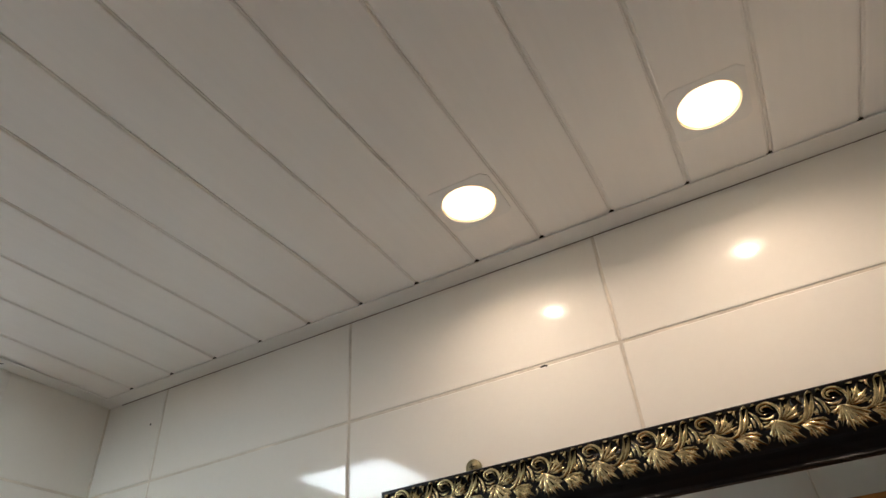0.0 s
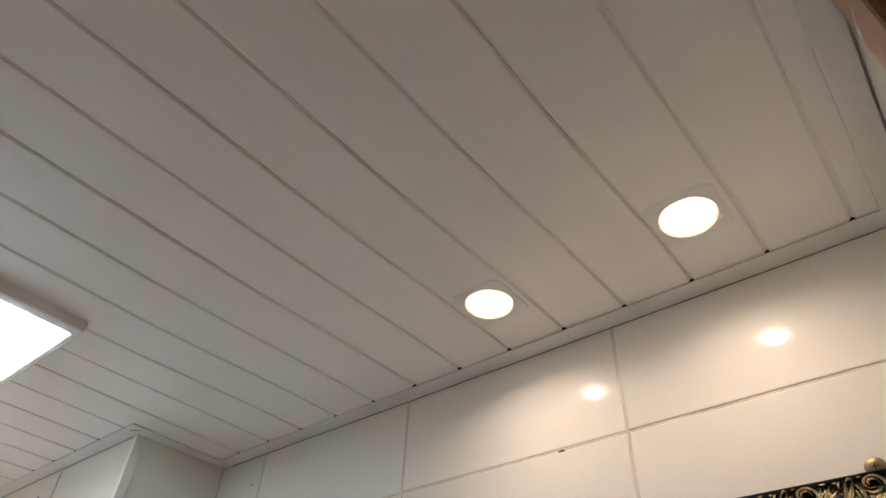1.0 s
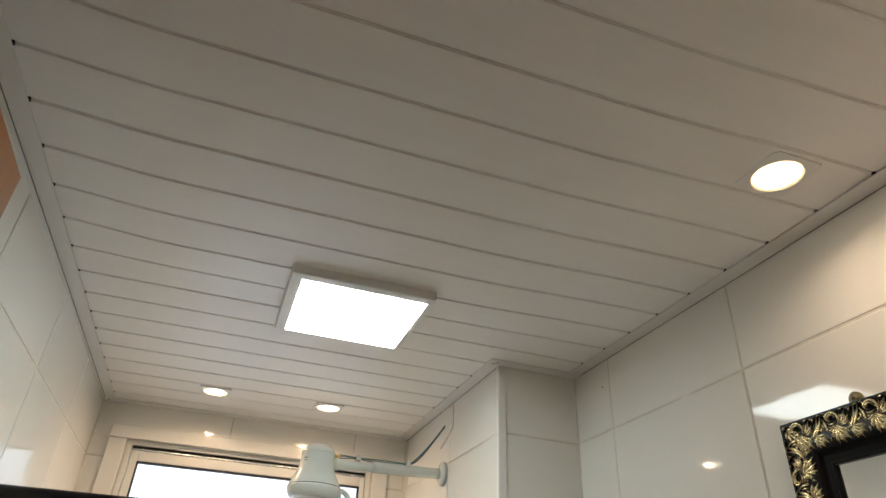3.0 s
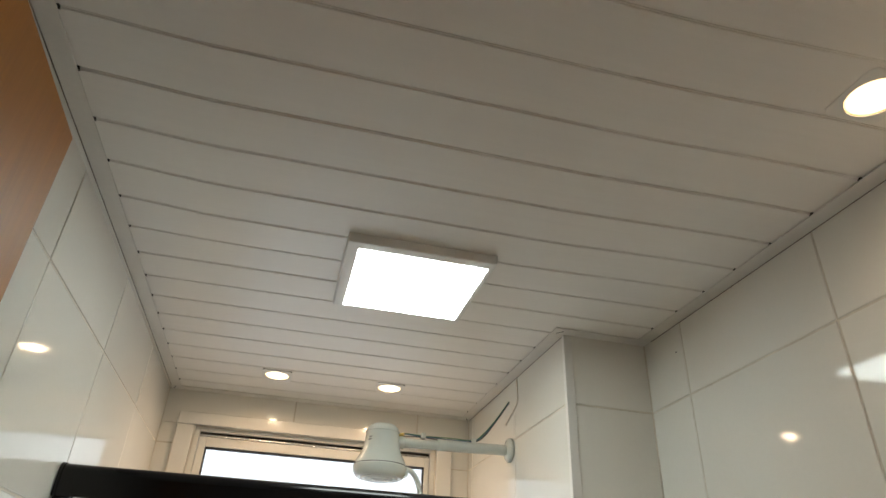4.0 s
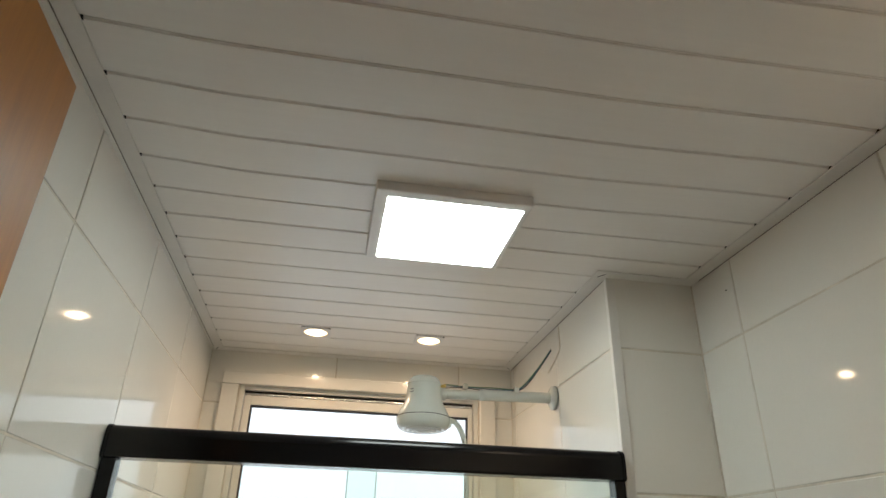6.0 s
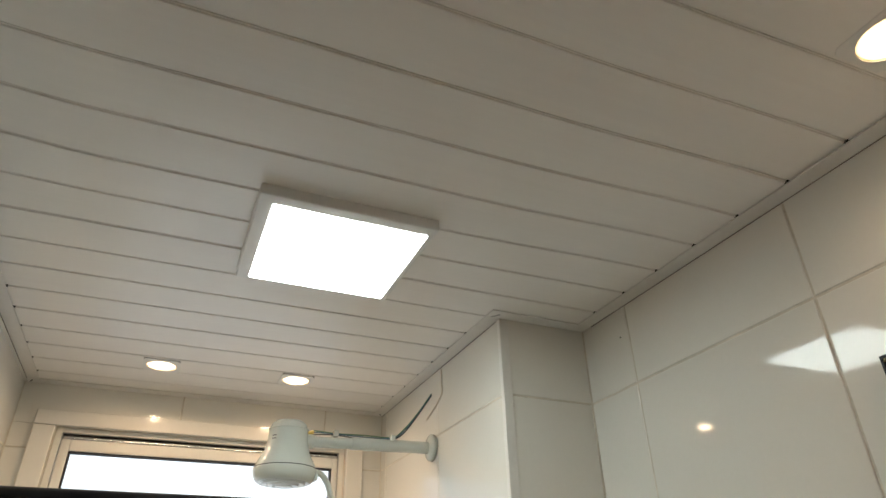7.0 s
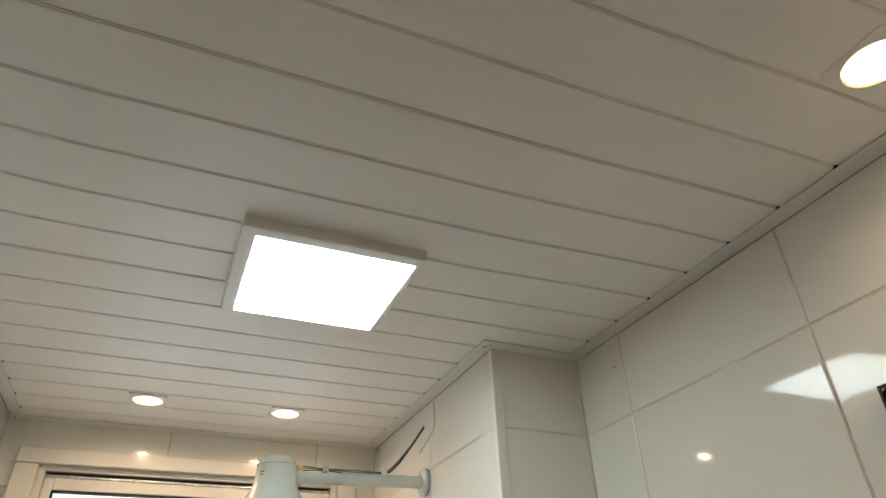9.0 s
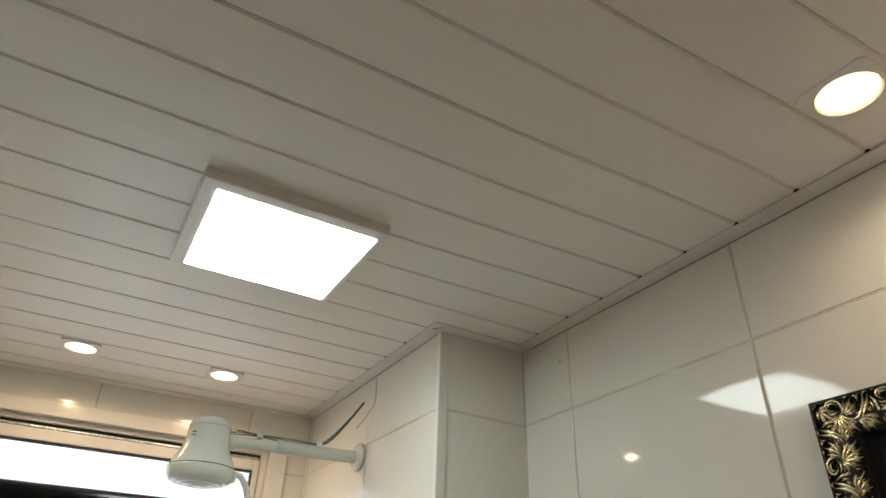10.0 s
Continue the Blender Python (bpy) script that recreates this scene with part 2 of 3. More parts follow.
def mesh_of(name, bm, material, smooth=False):
    me = bpy.data.meshes.new(name)
    bm.to_mesh(me)
    bm.free()
    me.materials.append(material)
    if smooth:
        me.shade_smooth()
    return me


def part(name, bm, material, parent=None, label="", smooth=False):
    ob = new(name, mesh_of(name, bm, material, smooth))
    if parent:
        ob.parent = parent
        ob.matrix_parent_inverse = parent.matrix_basis.inverted()
    if label:
        ob["label"] = label
    return ob


def thing(name, x, y, z, label, category, group="", kind=""):
    ob = new(name)
    ob.empty_display_size = 0.05
    ob.matrix_basis = pose(x, y, z)
    return tagged(ob, label, category, group, kind)


def structure(name, bm, material, label, category):
    return tagged(part(name, bm, material), label, category, kind="structure")


# ---- walls, floor, ceiling ----
BACK = 0.0016  # the grout lies this far behind the face of the tiles
wall_north = structure("wall_north", boxes((WEST - 0.12, EAST + 0.14, NORTH + BACK, NORTH + 0.12, 0, H + 0.12)), GROUT, "wall of cream glazed tiles with beige grout, mirror hung on it", "wall")
wall_south = structure("wall_south", boxes((WEST - 0.12, EAST + 0.14, SOUTH - 0.12, SOUTH - BACK, 0, H + 0.12)), GROUT, "wall of cream glazed tiles behind the open door", "wall")
WIN = (-1.056, -0.288, 1.10, 2.190)
wall_west = structure("wall_west", boxes(
    (WEST - 0.12, WEST - BACK, SOUTH - BACK, WIN[0], 0, H + 0.12), (WEST - 0.12, WEST - BACK, WIN[1], NORTH + BACK, 0, H + 0.12),
    (WEST - 0.12, WEST - BACK, WIN[0], WIN[1], 0, WIN[2]), (WEST - 0.12, WEST - BACK, WIN[0], WIN[1], WIN[3], H + 0.12)),
    GROUT, "cream tiled wall with a window in the shower", "wall")
DOOR_Y0, DOOR_Y1, DOOR_Z = -1.075, -0.438, 2.135
wall_east = structure("wall_east", boxes(
    (EAST + BACK, EAST + 0.14, SOUTH - BACK, DOOR_Y0, 0, H + 0.12), (EAST + BACK, EAST + 0.14, DOOR_Y1, NORTH + BACK, 0, H + 0.12),
    (EAST + BACK, EAST + 0.14, DOOR_Y0, DOOR_Y1, DOOR_Z, H + 0.12)), GROUT, "cream tiled wall with the doorway", "wall")
column = structure("column", boxes((WEST - BACK + 0.001, COL_X - BACK, COL_Y + BACK, NORTH + 0.05, 0, H + 0.05)), GROUT, "tiled pillar boxed out into the corner of the shower", "column")
floor = structure("floor", boxes((WEST - 0.12, EAST + 1.5, SOUTH - 0.12, NORTH + 0.12, -0.1, 0)), FLOOR_MAT, "beige ceramic floor", "floor")

# the hall behind the doorway, plain: an unseen box added to close the room in
hall = structure("hall_wall", boxes(
    (EAST + 1.3, EAST + 1.4, SOUTH - 0.6, NORTH + 0.6, 0, 2.6), (EAST + 0.14, EAST + 1.4, SOUTH - 0.7, SOUTH - 0.6, 0, 2.6),
    (EAST + 0.14, EAST + 1.4, NORTH + 0.6, NORTH + 0.7, 0, 2.6)), HALL, "plain hall wall added out of view", "wall")
hall_floor = structure("hall_floor", boxes((EAST + 0.14, EAST + 1.4, SOUTH - 0.7, SOUTH - 0.12, -0.1, -0.002), (EAST + 0.14, EAST + 1.4, NORTH + 0.12, NORTH + 0.7, -0.1, -0.002)), FLOOR_MAT, "beige hall floor added out of view", "floor")
hall_ceiling = structure("hall_ceiling", boxes((EAST + 0.14, EAST + 1.4, SOUTH - 0.7, NORTH + 0.7, 2.6, 2.7)), HALL, "plain hall ceiling added out of view", "ceiling")

# ceiling of narrow boards along y, a groove every 10 cm
DEPTH = 0.0042
def ease(t):
    t = min(max(t, 0.0), 1.0)
    return t * t * (3 - 2 * t)


def sag(x, y):
    """How far the boards hang through between their ends, more towards the door."""
    return 0.0105 * ease((x + 0.02) / 0.26) * ease((1.225 - x) / 0.16) * hang(y)


def hang(y):
    return ease((-0.03 - y) / 0.40) * ease((y + 1.135) / 0.20)


def ceiling_mesh():
    bm = bmesh.new()
    ks = range(int(round(WEST * 10)) - 1, 14)
    prof = []
    rng = random.Random(4)
    for k in ks:
        c = 0.1 * k
        dz = rng.uniform(-0.0004, 0.0004)
        prof += [(c - 0.0004, H + DEPTH), (c + 0.0004, H + DEPTH), (c + 0.0006, H + 0.0023 + dz), (c + 0.0030, H + 0.0021 + dz), (c + 0.0036, H + 0.0006 + dz), (c + 0.0046, H + dz),
                 (c + 0.05, H + dz - 0.0003), (c + 0.0964, H + dz), (c + 0.0974, H + 0.0006 + dz), (c + 0.0980, H + 0.0021 + dz), (c + 0.0994, H + 0.0023 + dz)]
    prof = [(min(max(x, WEST - 0.05), EAST + 0.1), z) for x, z in prof]
    rows = []
    for y in [SOUTH - 0.03] + [-1.14 + 0.04 * i for i in range(29)] + [NORTH + 0.03]:
        rows.append([bm.verts.new((x - 0.007 * ease((x - 0.55) / 0.3) * ease((1.225 - x) / 0.10) * hang(y), y, z - sag(x, y))) for x, z in prof])
    for r0, r1 in zip(rows, rows[1:]):
        for i in range(len(prof) - 1):
            bm.faces.new((r0[i], r0[i + 1], r1[i + 1], r1[i]))
    bmesh.ops.recalc_face_normals(bm, faces=bm.faces)
    x0, x1, y0, y1 = prof[0][0], prof[-1][0], SOUTH - 0.03, NORTH + 0.03
    box(bm, x0, x1, y0, y1, H + 0.03, H + 0.08)
    return bm


ceiling = structure("ceiling", ceiling_mesh(), PVC, "white grooved pvc board ceiling", "ceiling")

# flat white edge strips under the ends of the boards
E_W, OFF = 0.034, 0.0009
def edge_strip(name, x0, x1, y0, y1, wall):
    """wall: the unit step from the strip to the wall that it follows."""
    ob = structure(name, boxes((x0, x1, y0, y1, H - 0.0038, H - 0.0012), bevel=0.0008, seg=1), TRIM, "white pvc edge strip round the ceiling", "trim")
    a, b = wall[0], wall[1]
    if name != "trim_west" and name != "trim_column_front":
        t, d = 0.0004, OFF
        xs = (x1 + d - t, x1 + d) if a > 0 else (x0, x1)
        ys = (y1 + d - t, y1 + d) if b > 0 else (y0 - d, y0 - d + t) if b < 0 else (y0, y1)
        # solid dark strip on the wall in place of the shade line
        part("shade_strip", boxes((*xs, *ys, H - 0.0047, H - 0.0020)), SHADE, ob, "thin dark strip, shade painted along the wall")
    return ob


strip_n = edge_strip("trim_north", COL_X + E_W, EAST - OFF, NORTH - E_W, NORTH - OFF, (0, 1))
strip_s = edge_strip("trim_south", WEST + E_W, EAST - E_W, SOUTH + 0.0085, SOUTH + E_W + 0.003, (0, -1))
# added pale bead, stands for the lit band of wall tile over the door
part("pale_bead", boxes((WEST + 0.003, EAST - 0.003, SOUTH - 0.001, SOUTH + 0.0072, H - 0.0052, H - 0.0012), bevel=0.0012), STONE, strip_s, "cream bead added along the wall for the lit band of tile")
edge_strip("trim_east", EAST - E_W, EAST - 0.0022, SOUTH + OFF, NORTH - E_W, (1, 0))
edge_strip("trim_west", WEST + OFF, WEST + E_W, SOUTH + OFF, COL_Y - E_W, (-1, 0))
edge_strip("trim_column_front", COL_X + OFF, COL_X + E_W, COL_Y - E_W, NORTH - OFF, (-1, 0))
strip_c = edge_strip("trim_column_side", WEST + OFF, COL_X + OFF, COL_Y - E_W, COL_Y - OFF, (0, 1))
# solid dark plugs at the joint ends, coloured as the shade in the voids
for strip, ks, y0, y1 in ((strip_n, range(0, 13), NORTH - E_W + 0.0005, NORTH - 0.004), (strip_s, range(-8, 13), SOUTH + 0.004, SOUTH + E_W + 0.0045), (strip_c, range(-8, -1), COL_Y - E_W + 0.0005, COL_Y - 0.004)):
    for k in ks:
        c = 0.1 * k + 0.001 * math.sin(7.3 * k)
        part("board_end_shade", boxes((c - 0.0040, c + 0.0030, y0, y1, H - 0.0012, H + 0.004)), DARK, strip, "dark plug for the shade in the gap where a board joint ends" if k == ks[0] else "")

corner_trim = structure("trim_column_corner", boxes((COL_X - 0.010, COL_X + 0.0025, COL_Y - 0.003, COL_Y + 0.018, 0, H - 0.004), bevel=0.0015), TRIM, "white pvc corner strip down the pillar's edge", "trim")

for wall, x0, x1, y0, y1 in ((column, COL_X - 0.001, COL_X + 0.0024, NORTH - 0.0024, NORTH + 0.001), (wall_south, WEST - 0.001, WEST + 0.0022, SOUTH - 0.001, SOUTH + 0.0022),
                             (wall_west, WEST - 0.001, WEST + 0.0022, COL_Y - 0.0022, COL_Y + 0.001), (wall_east, EAST - 0.0022, EAST + 0.001, NORTH - 0.0022, NORTH + 0.001)):
    part("grout_bead", boxes((x0, x1, y0, y1, 0, H - 0.004), bevel=0.0008, seg=1), GROUT, wall)
# dark slivers laid on the corners, shade of open mitres put in as colour
for strip, x, y, turn in ((strip_s, WEST + 0.016, SOUTH + 0.016, 20), (strip_c, COL_X + 0.012, COL_Y - 0.016, 40), (strip_c, WEST + 0.016, COL_Y - 0.012, -35)):
    gap = boxes((-0.011, 0.011, -0.0012, 0.0012, -0.0042, -0.0030), bevel=0.0005, seg=1)
    bmesh.ops.transform(gap, matrix=pose(x, y, H, 0, 0, turn), verts=gap.verts)
    part("mitre_shade", gap, DARK, strip, "dark sliver painted as the shade of an open mitre in the strip")

# ---- downlights: square white trim, round warm lens ----
def downlight():
    lamp = thing("downlight", 0, 0, H, "square white recessed downlight glowing warm", "downlight", "ceiling downlights")
    r = 0.0350
    plate = bmesh.new()
    n = 32
    w = 0.0425
    rim, hole, lip = [], [], []
    for i in range(n):
        a = 2 * math.pi * (i + 0.5) / n
        c, s = math.cos(a), math.sin(a)
        k = w / (abs(c) ** 20 + abs(s) ** 20) ** (1 / 20)
        rim.append(plate.verts.new((c * k, s * k, H - 0.0035)))
        hole.append(plate.verts.new((c * r, s * r, H - 0.0045)))
        lip.append(plate.verts.new((c * r * 0.99, s * r * 0.99, H - 0.001)))
    top = [plate.verts.new((v.co.x, v.co.y, H - 0.0012)) for v in rim]
    for i in range(n):
        j = (i + 1) % n
        plate.faces.new((rim[i], rim[j], hole[j], hole[i]))
        plate.faces.new((hole[i], hole[j], lip[j], lip[i]))
        plate.faces.new((top[i], top[j], rim[j], rim[i]))
    bmesh.ops.recalc_face_normals(plate, faces=plate.faces)
    part("trim_plate", plate, LAMP_WHITE, lamp)
    # no seal here: a dark block gives the plate its edge of shade
    part("gasket", boxes((-0.0385, 0.0385, -0.0410, 0.0410, H - 0.0014, H + 0.001), (-0.0410, 0.0410, -0.0385, 0.0385, H - 0.00135, H + 0.0009)), DARK, lamp, "dark block for the shade in the gap behind the trim plate")
    part("lens", lathe([(0, H - 0.0052), (r * 0.5, H - 0.0048), (r * 0.96, H - 0.0026), (r * 0.97, H - 0.0016)], 32), SPOT, lamp, "warm white lit lens", True)
    return lamp


first = downlight()
SPOTS = [(0.748, -0.119), (1.046, -0.121), (-0.650, -0.833), (-0.647, -0.500)]
for x, y in SPOTS[1:]:
    copy_thing(first, pose(x, y, H))
first.matrix_basis = pose(SPOTS[0][0], SPOTS[0][1], H)
for (x, y), power in zip(SPOTS, SPOT_POWER):
    data = bpy.data.lights.new("downlight_beam", "AREA")
    data.shape, data.size, data.spread = "DISK", 0.020, radians(152 if x > 0 else 164)
    data.energy, data.color = power, (1.0, 0.74, 0.52) if x > 0 else (1.0, 0.67, 0.40)
    beam = new("downlight_beam", data)
    beam.matrix_basis = pose(x, y, H - 0.0062)

# ---- square surface light ----
PX0, PX1, PY0, PY1, PZ = -0.060, 0.213, -0.724, -0.449, 2.2715
panel = thing("ceiling_light", (PX0 + PX1) / 2, (PY0 + PY1) / 2, H, "square white surface-mounted led light, lit cool white", "ceiling light")
part("body", boxes((PX0 + 0.008, PX1 + 0.0095, PY0 - 0.0045, PY1 - 0.0005, PZ, H - 0.0065), bevel=0.0025), LAMP_WHITE, panel)
# filler block whose dark colour is the gap's shade
part("backing", boxes((PX0 + 0.004, PX1 - 0.004, PY0 + 0.004, PY1 - 0.004, H - 0.0068, H + 0.0006)), SHADE, panel, "dark filler for the shade in the gap over the housing")
part("diffuser", boxes((PX0 + 0.0170, PX1 - 0.0125, PY0 + 0.0175, PY1 - 0.0115, PZ - 0.0012, PZ + 0.004), bevel=0.001), PANEL, panel, "glowing white diffuser")

# ---- window ----
window = tagged(part("window_1", boxes(
    (WEST - 0.075, WEST - 0.010, WIN[0] + 0.001, WIN[0] + 0.016, WIN[2], WIN[3]), (WEST - 0.075, WEST - 0.010, WIN[1] - 0.016, WIN[1] - 0.001, WIN[2], WIN[3]),
    (WEST - 0.075, WEST - 0.010, WIN[0] + 0.016, WIN[1] - 0.016, WIN[3] - 0.012, WIN[3] - 0.001), (WEST - 0.075, WEST - 0.010, WIN[0] + 0.016, WIN[1] - 0.016, WIN[2] + 0.001, WIN[2] + 0.02)), SASH),
    "white framed bathroom window with an overcast bright pane", "window", kind="structure")
# the channel is filled solid, its shade given by the bar's colour
part("channel", boxes((WEST - 0.050, WEST - 0.024, WIN[0] + 0.017, WIN[1] - 0.017, WIN[3] - 0.0190, WIN[3] - 0.0125), bevel=0.001, seg=1), DARK, window, "dark bar for the shade in the channel over the sash")
part("track", boxes((WEST - 0.050, WEST - 0.020, WIN[0] + 0.017, WIN[1] - 0.017, WIN[3] - 0.0265, WIN[3] - 0.0194), bevel=0.002), TRACK, window, "speckled bright aluminium track")
GY0, GY1, GZ0, GZ1 = -1.016, -0.322, 1.16, 2.133
SX0, SX1 = WEST - 0.045, WEST - 0.016
for d in ((SX0, SX1, WIN[0] + 0.018, GY0, WIN[2] + 0.022, WIN[3] - 0.028), (SX0, SX1, GY1, WIN[1] - 0.018, WIN[2] + 0.022, WIN[3] - 0.028),
          (SX0, SX1, GY0, GY1, GZ1, WIN[3] - 0.028), (SX0, SX1, GY0, GY1, WIN[2] + 0.022, GZ0)):
    part("sash_rail", boxes(d, bevel=0.003), SASH, window)
for d in ((GY0, GY0 + 0.004, GZ0, GZ1), (GY1 - 0.004, GY1, GZ0, GZ1), (GY0 + 0.004, GY1 - 0.004, GZ1 - 0.004, GZ1), (GY0 + 0.004, GY1 - 0.004, GZ0, GZ0 + 0.004)):
    part("gasket", boxes((SX0 + 0.004, SX1 - 0.004, *d)), RUBBER, window, "black rubber gasket")
pane = part("pane", boxes((WEST - 0.034, WEST - 0.030, GY0 + 0.004, GY1 - 0.004, GZ0 + 0.004, GZ1 - 0.004)), PANE, window, "pale glass pane")
pane.visible_shadow = False
# glossy surround round the opening
for name, d in (("surround", (WEST - 0.004, WEST + 0.012, WIN[0] - 0.052, WIN[0] - 0.001, WIN[2] - 0.05, WIN[3] - 0.001)),
                ("surround", (WEST - 0.004, WEST + 0.012, WIN[1] + 0.001, WIN[1] + 0.052, WIN[2] - 0.05, WIN[3] - 0.001)),
                ("surround", (WEST - 0.004, WEST + 0.014, WIN[0] - 0.052, WIN[1] + 0.052, WIN[3], WIN[3] + 0.038))):
    part(name, boxes(d, bevel=0.003), STONE, window, "white glossy window surround")
backdrop = structure("backdrop", boxes((WEST - 1.32, WEST - 1.3, -2.6, 1.4, -0.5, 4.5)), SKYCARD, "overcast white sky outside the window", "backdrop")

# ---- doorway and door ----
jamb = thing("door_frame", EAST, (DOOR_Y0 + DOOR_Y1) / 2, 0, "dark varnished wooden door frame", "door frame", kind="structure")
JX0, JX1 = EAST - 0.002, EAST + 0.145
part("lining", boxes((JX0, JX1, DOOR_Y1 - 0.030, DOOR_Y1 - 0.001, 0, DOOR_Z - 0.031), bevel=0.002), JAMB_WOOD, jamb)
part("lining", boxes((JX0, JX1, DOOR_Y0 + 0.001, DOOR_Y0 + 0.022, 0, DOOR_Z - 0.031), bevel=0.002), JAMB_WOOD, jamb)
part("head", boxes((JX0, JX1, DOOR_Y0 + 0.001, DOOR_Y1 - 0.001, DOOR_Z - 0.030, DOOR_Z - 0.001), bevel=0.002), JAMB_WOOD, jamb)
part("stop", boxes((EAST + 0.05, JX1 - 0.02, DOOR_Y1 - 0.042, DOOR_Y1 - 0.0305, 0, DOOR_Z - 0.044), bevel=0.002), JAMB_WOOD, jamb)
part("casing", boxes((EAST - 0.0276, EAST - 0.0025, DOOR_Y1 - 0.030, DOOR_Y1 + 0.030, 0, DOOR_Z - 0.030), bevel=0.004), JAMB_WOOD, jamb)
part("casing", boxes((EAST - 0.0276, EAST - 0.0025, DOOR_Y0 - 0.030, DOOR_Y1 + 0.030, DOOR_Z - 0.029, DOOR_Z + 0.03), bevel=0.004), JAMB_WOOD, jamb)

def door_leaf():
    """The leaf turned a little into the room at its hinge."""
    bm = boxes((0.0, EAST - 0.0318 - 0.591, -0.035, 0.0, 0.01, 2.123), bevel=0.0025)
    bmesh.ops.transform(bm, matrix=pose(0.591, -1.0495, 0, 0, 0, 2.2), verts=bm.verts)
    return bm


door = tagged(part("door_1", door_leaf(), DOOR_WOOD),
              "varnished brown wooden door leaf standing open along the wall", "door", kind="structure")

# ---- mirror in a carved black and gold frame ----
MX0, MX1, MZ0, MZ1 = 0.524, 1.252, 1.22, 2.016
mirror = thing("wall_mirror", (MX0 + MX1) / 2, NORTH, MZ0, "wall mirror in a black frame carved with gold acanthus leaves", "mirror")
# profile from the outer edge inwards: (inset, stand-off from the wall)
PROFILE = [(0.0, 0.001), (0.0, 0.017), (0.0012, 0.019), (0.0042, 0.019), (0.0055, 0.0165), (0.020, 0.0205), (0.040, 0.0215), (0.050, 0.0195), (0.0525, 0.016),
           (0.058, 0.0125), (0.066, 0.011), (0.0695, 0.0125), (0.0715, 0.012), (0.0725, 0.006)]
def moulding(a, b):
    """One mitred side of the frame; a and b: outer corners (x, z), the inside lying to the right of a to b seen from the room."""
    bm = bmesh.new()
    a, b = Vector(a), Vector(b)
    d = (b - a).normalized()
    n = Vector((d.y, -d.x))
    rows = []
    for ins, off in PROFILE:
        p, q = a + (n + d) * ins, b + (n - d) * ins
        rows.append((bm.verts.new((p.x, NORTH - off, p.y)), bm.verts.new((q.x, NORTH - off, q.y))))
    for r0, r1 in zip(rows, rows[1:]):
        bm.faces.new((r0[0], r0[1], r1[1], r1[0]))
    bm.faces.new((rows[0][0], rows[-1][0], rows[-1][1], rows[0][1]))
    bmesh.ops.recalc_face_normals(bm, faces=bm.faces)
    return bm


CORNERS = [(MX0, MZ1), (MX1, MZ1), (MX1, MZ0), (MX0, MZ0)]
sides = [part("frame_side", moulding(CORNERS[i], CORNERS[(i + 1) % 4]), FRAME_BLACK, mirror) for i in range(4)]
part("glass", boxes((MX0 + 0.071, MX1 - 0.071, NORTH - 0.0075, NORTH - 0.003, MZ0 + 0.071, MZ1 - 0.071)), MIRROR, mirror, "silvered mirror glass")


def blade(bm, points, widths, rise, base=0.0, steps=4):
    """A raised leaf or stem with a ridge, laid along points (u, v)."""
    path = smooth_path([(u, v, 0) for u, v in points], steps)
    rows = []
    m = len(path) - 1
    for i, p in enumerate(path):
        t = i / m
        f = t * (len(widths) - 1)
        k = min(int(f), len(widths) - 2)
        w = widths[k] + (widths[k + 1] - widths[k]) * (f - k)
        d = (path[min(i + 1, m)] - path[max(i - 1, 0)]).normalized()
        s = Vector((-d.y, d.x, 0)) * w
        up = rise * (0.45 + 0.55 * math.sin(math.pi * min(t * 1.1, 1)))
        rows.append([bm.verts.new(p + s + Vector((0, 0, base - 0.002))), bm.verts.new(p + s * 0.55 + Vector((0, 0, base + up * 0.8))), bm.verts.new(p + Vector((0, 0, base + up * 0.62))),
                     bm.verts.new(p - s * 0.55 + Vector((0, 0, base + up * 0.8))), bm.verts.new(p - s + Vector((0, 0, base - 0.002)))])
    for r0, r1 in zip(rows, rows[1:]):
        for i in range(4):
            bm.faces.new((r0[i], r0[i + 1], r1[i + 1], r1[i]))


def fan(bm, u, v, angles, lengths, width, rise, bend=0.0):
    for a, length in zip(angles, lengths):
        c, s = math.cos(radians(a)), math.sin(radians(a))
        c2, s2 = math.cos(radians(a + bend)), math.sin(radians(a + bend))
        mid = (u + c * length * 0.5, v + s * length * 0.5)
        tip = (mid[0] + c2 * length * 0.5, mid[1] + s2 * length * 0.5)
        blade(bm, [(u + c * 0.001, v + s * 0.001), mid, tip], [width * 0.40, width * 1.25, width * 1.25, width * 0.30], rise)


PITCH = 0.0615
def lobe(bm, base, bend, tip, width, rise=0.0040):
    """One pointed lobe of an acanthus leaf with a tooth on either side."""
    u0, v0 = base
    u1, v1 = bend
    u2, v2 = tip
    blade(bm, [base, bend, tip], [width * 0.5, width * 1.35, width * 1.5, width * 0.30], rise)
    du, dv = u2 - u1, v2 - v1
    length = math.hypot(du, dv)
    du, dv = du / length, dv / length
    for side in (-1, 1):
        nu, nv = -dv * side, du * side
        blade(bm, [(u1 + du * 0.001, v1 + dv * 0.001), (u1 + du * length * 0.30 + nu * width * 1.0, v1 + dv * length * 0.30 + nv * width * 1.0),
                   (u1 + du * length * 0.62 + nu * width * 1.7, v1 + dv * length * 0.62 + nv * width * 1.7)], [width * 0.5, width * 0.95, width * 0.22], rise * 0.88, steps=3)


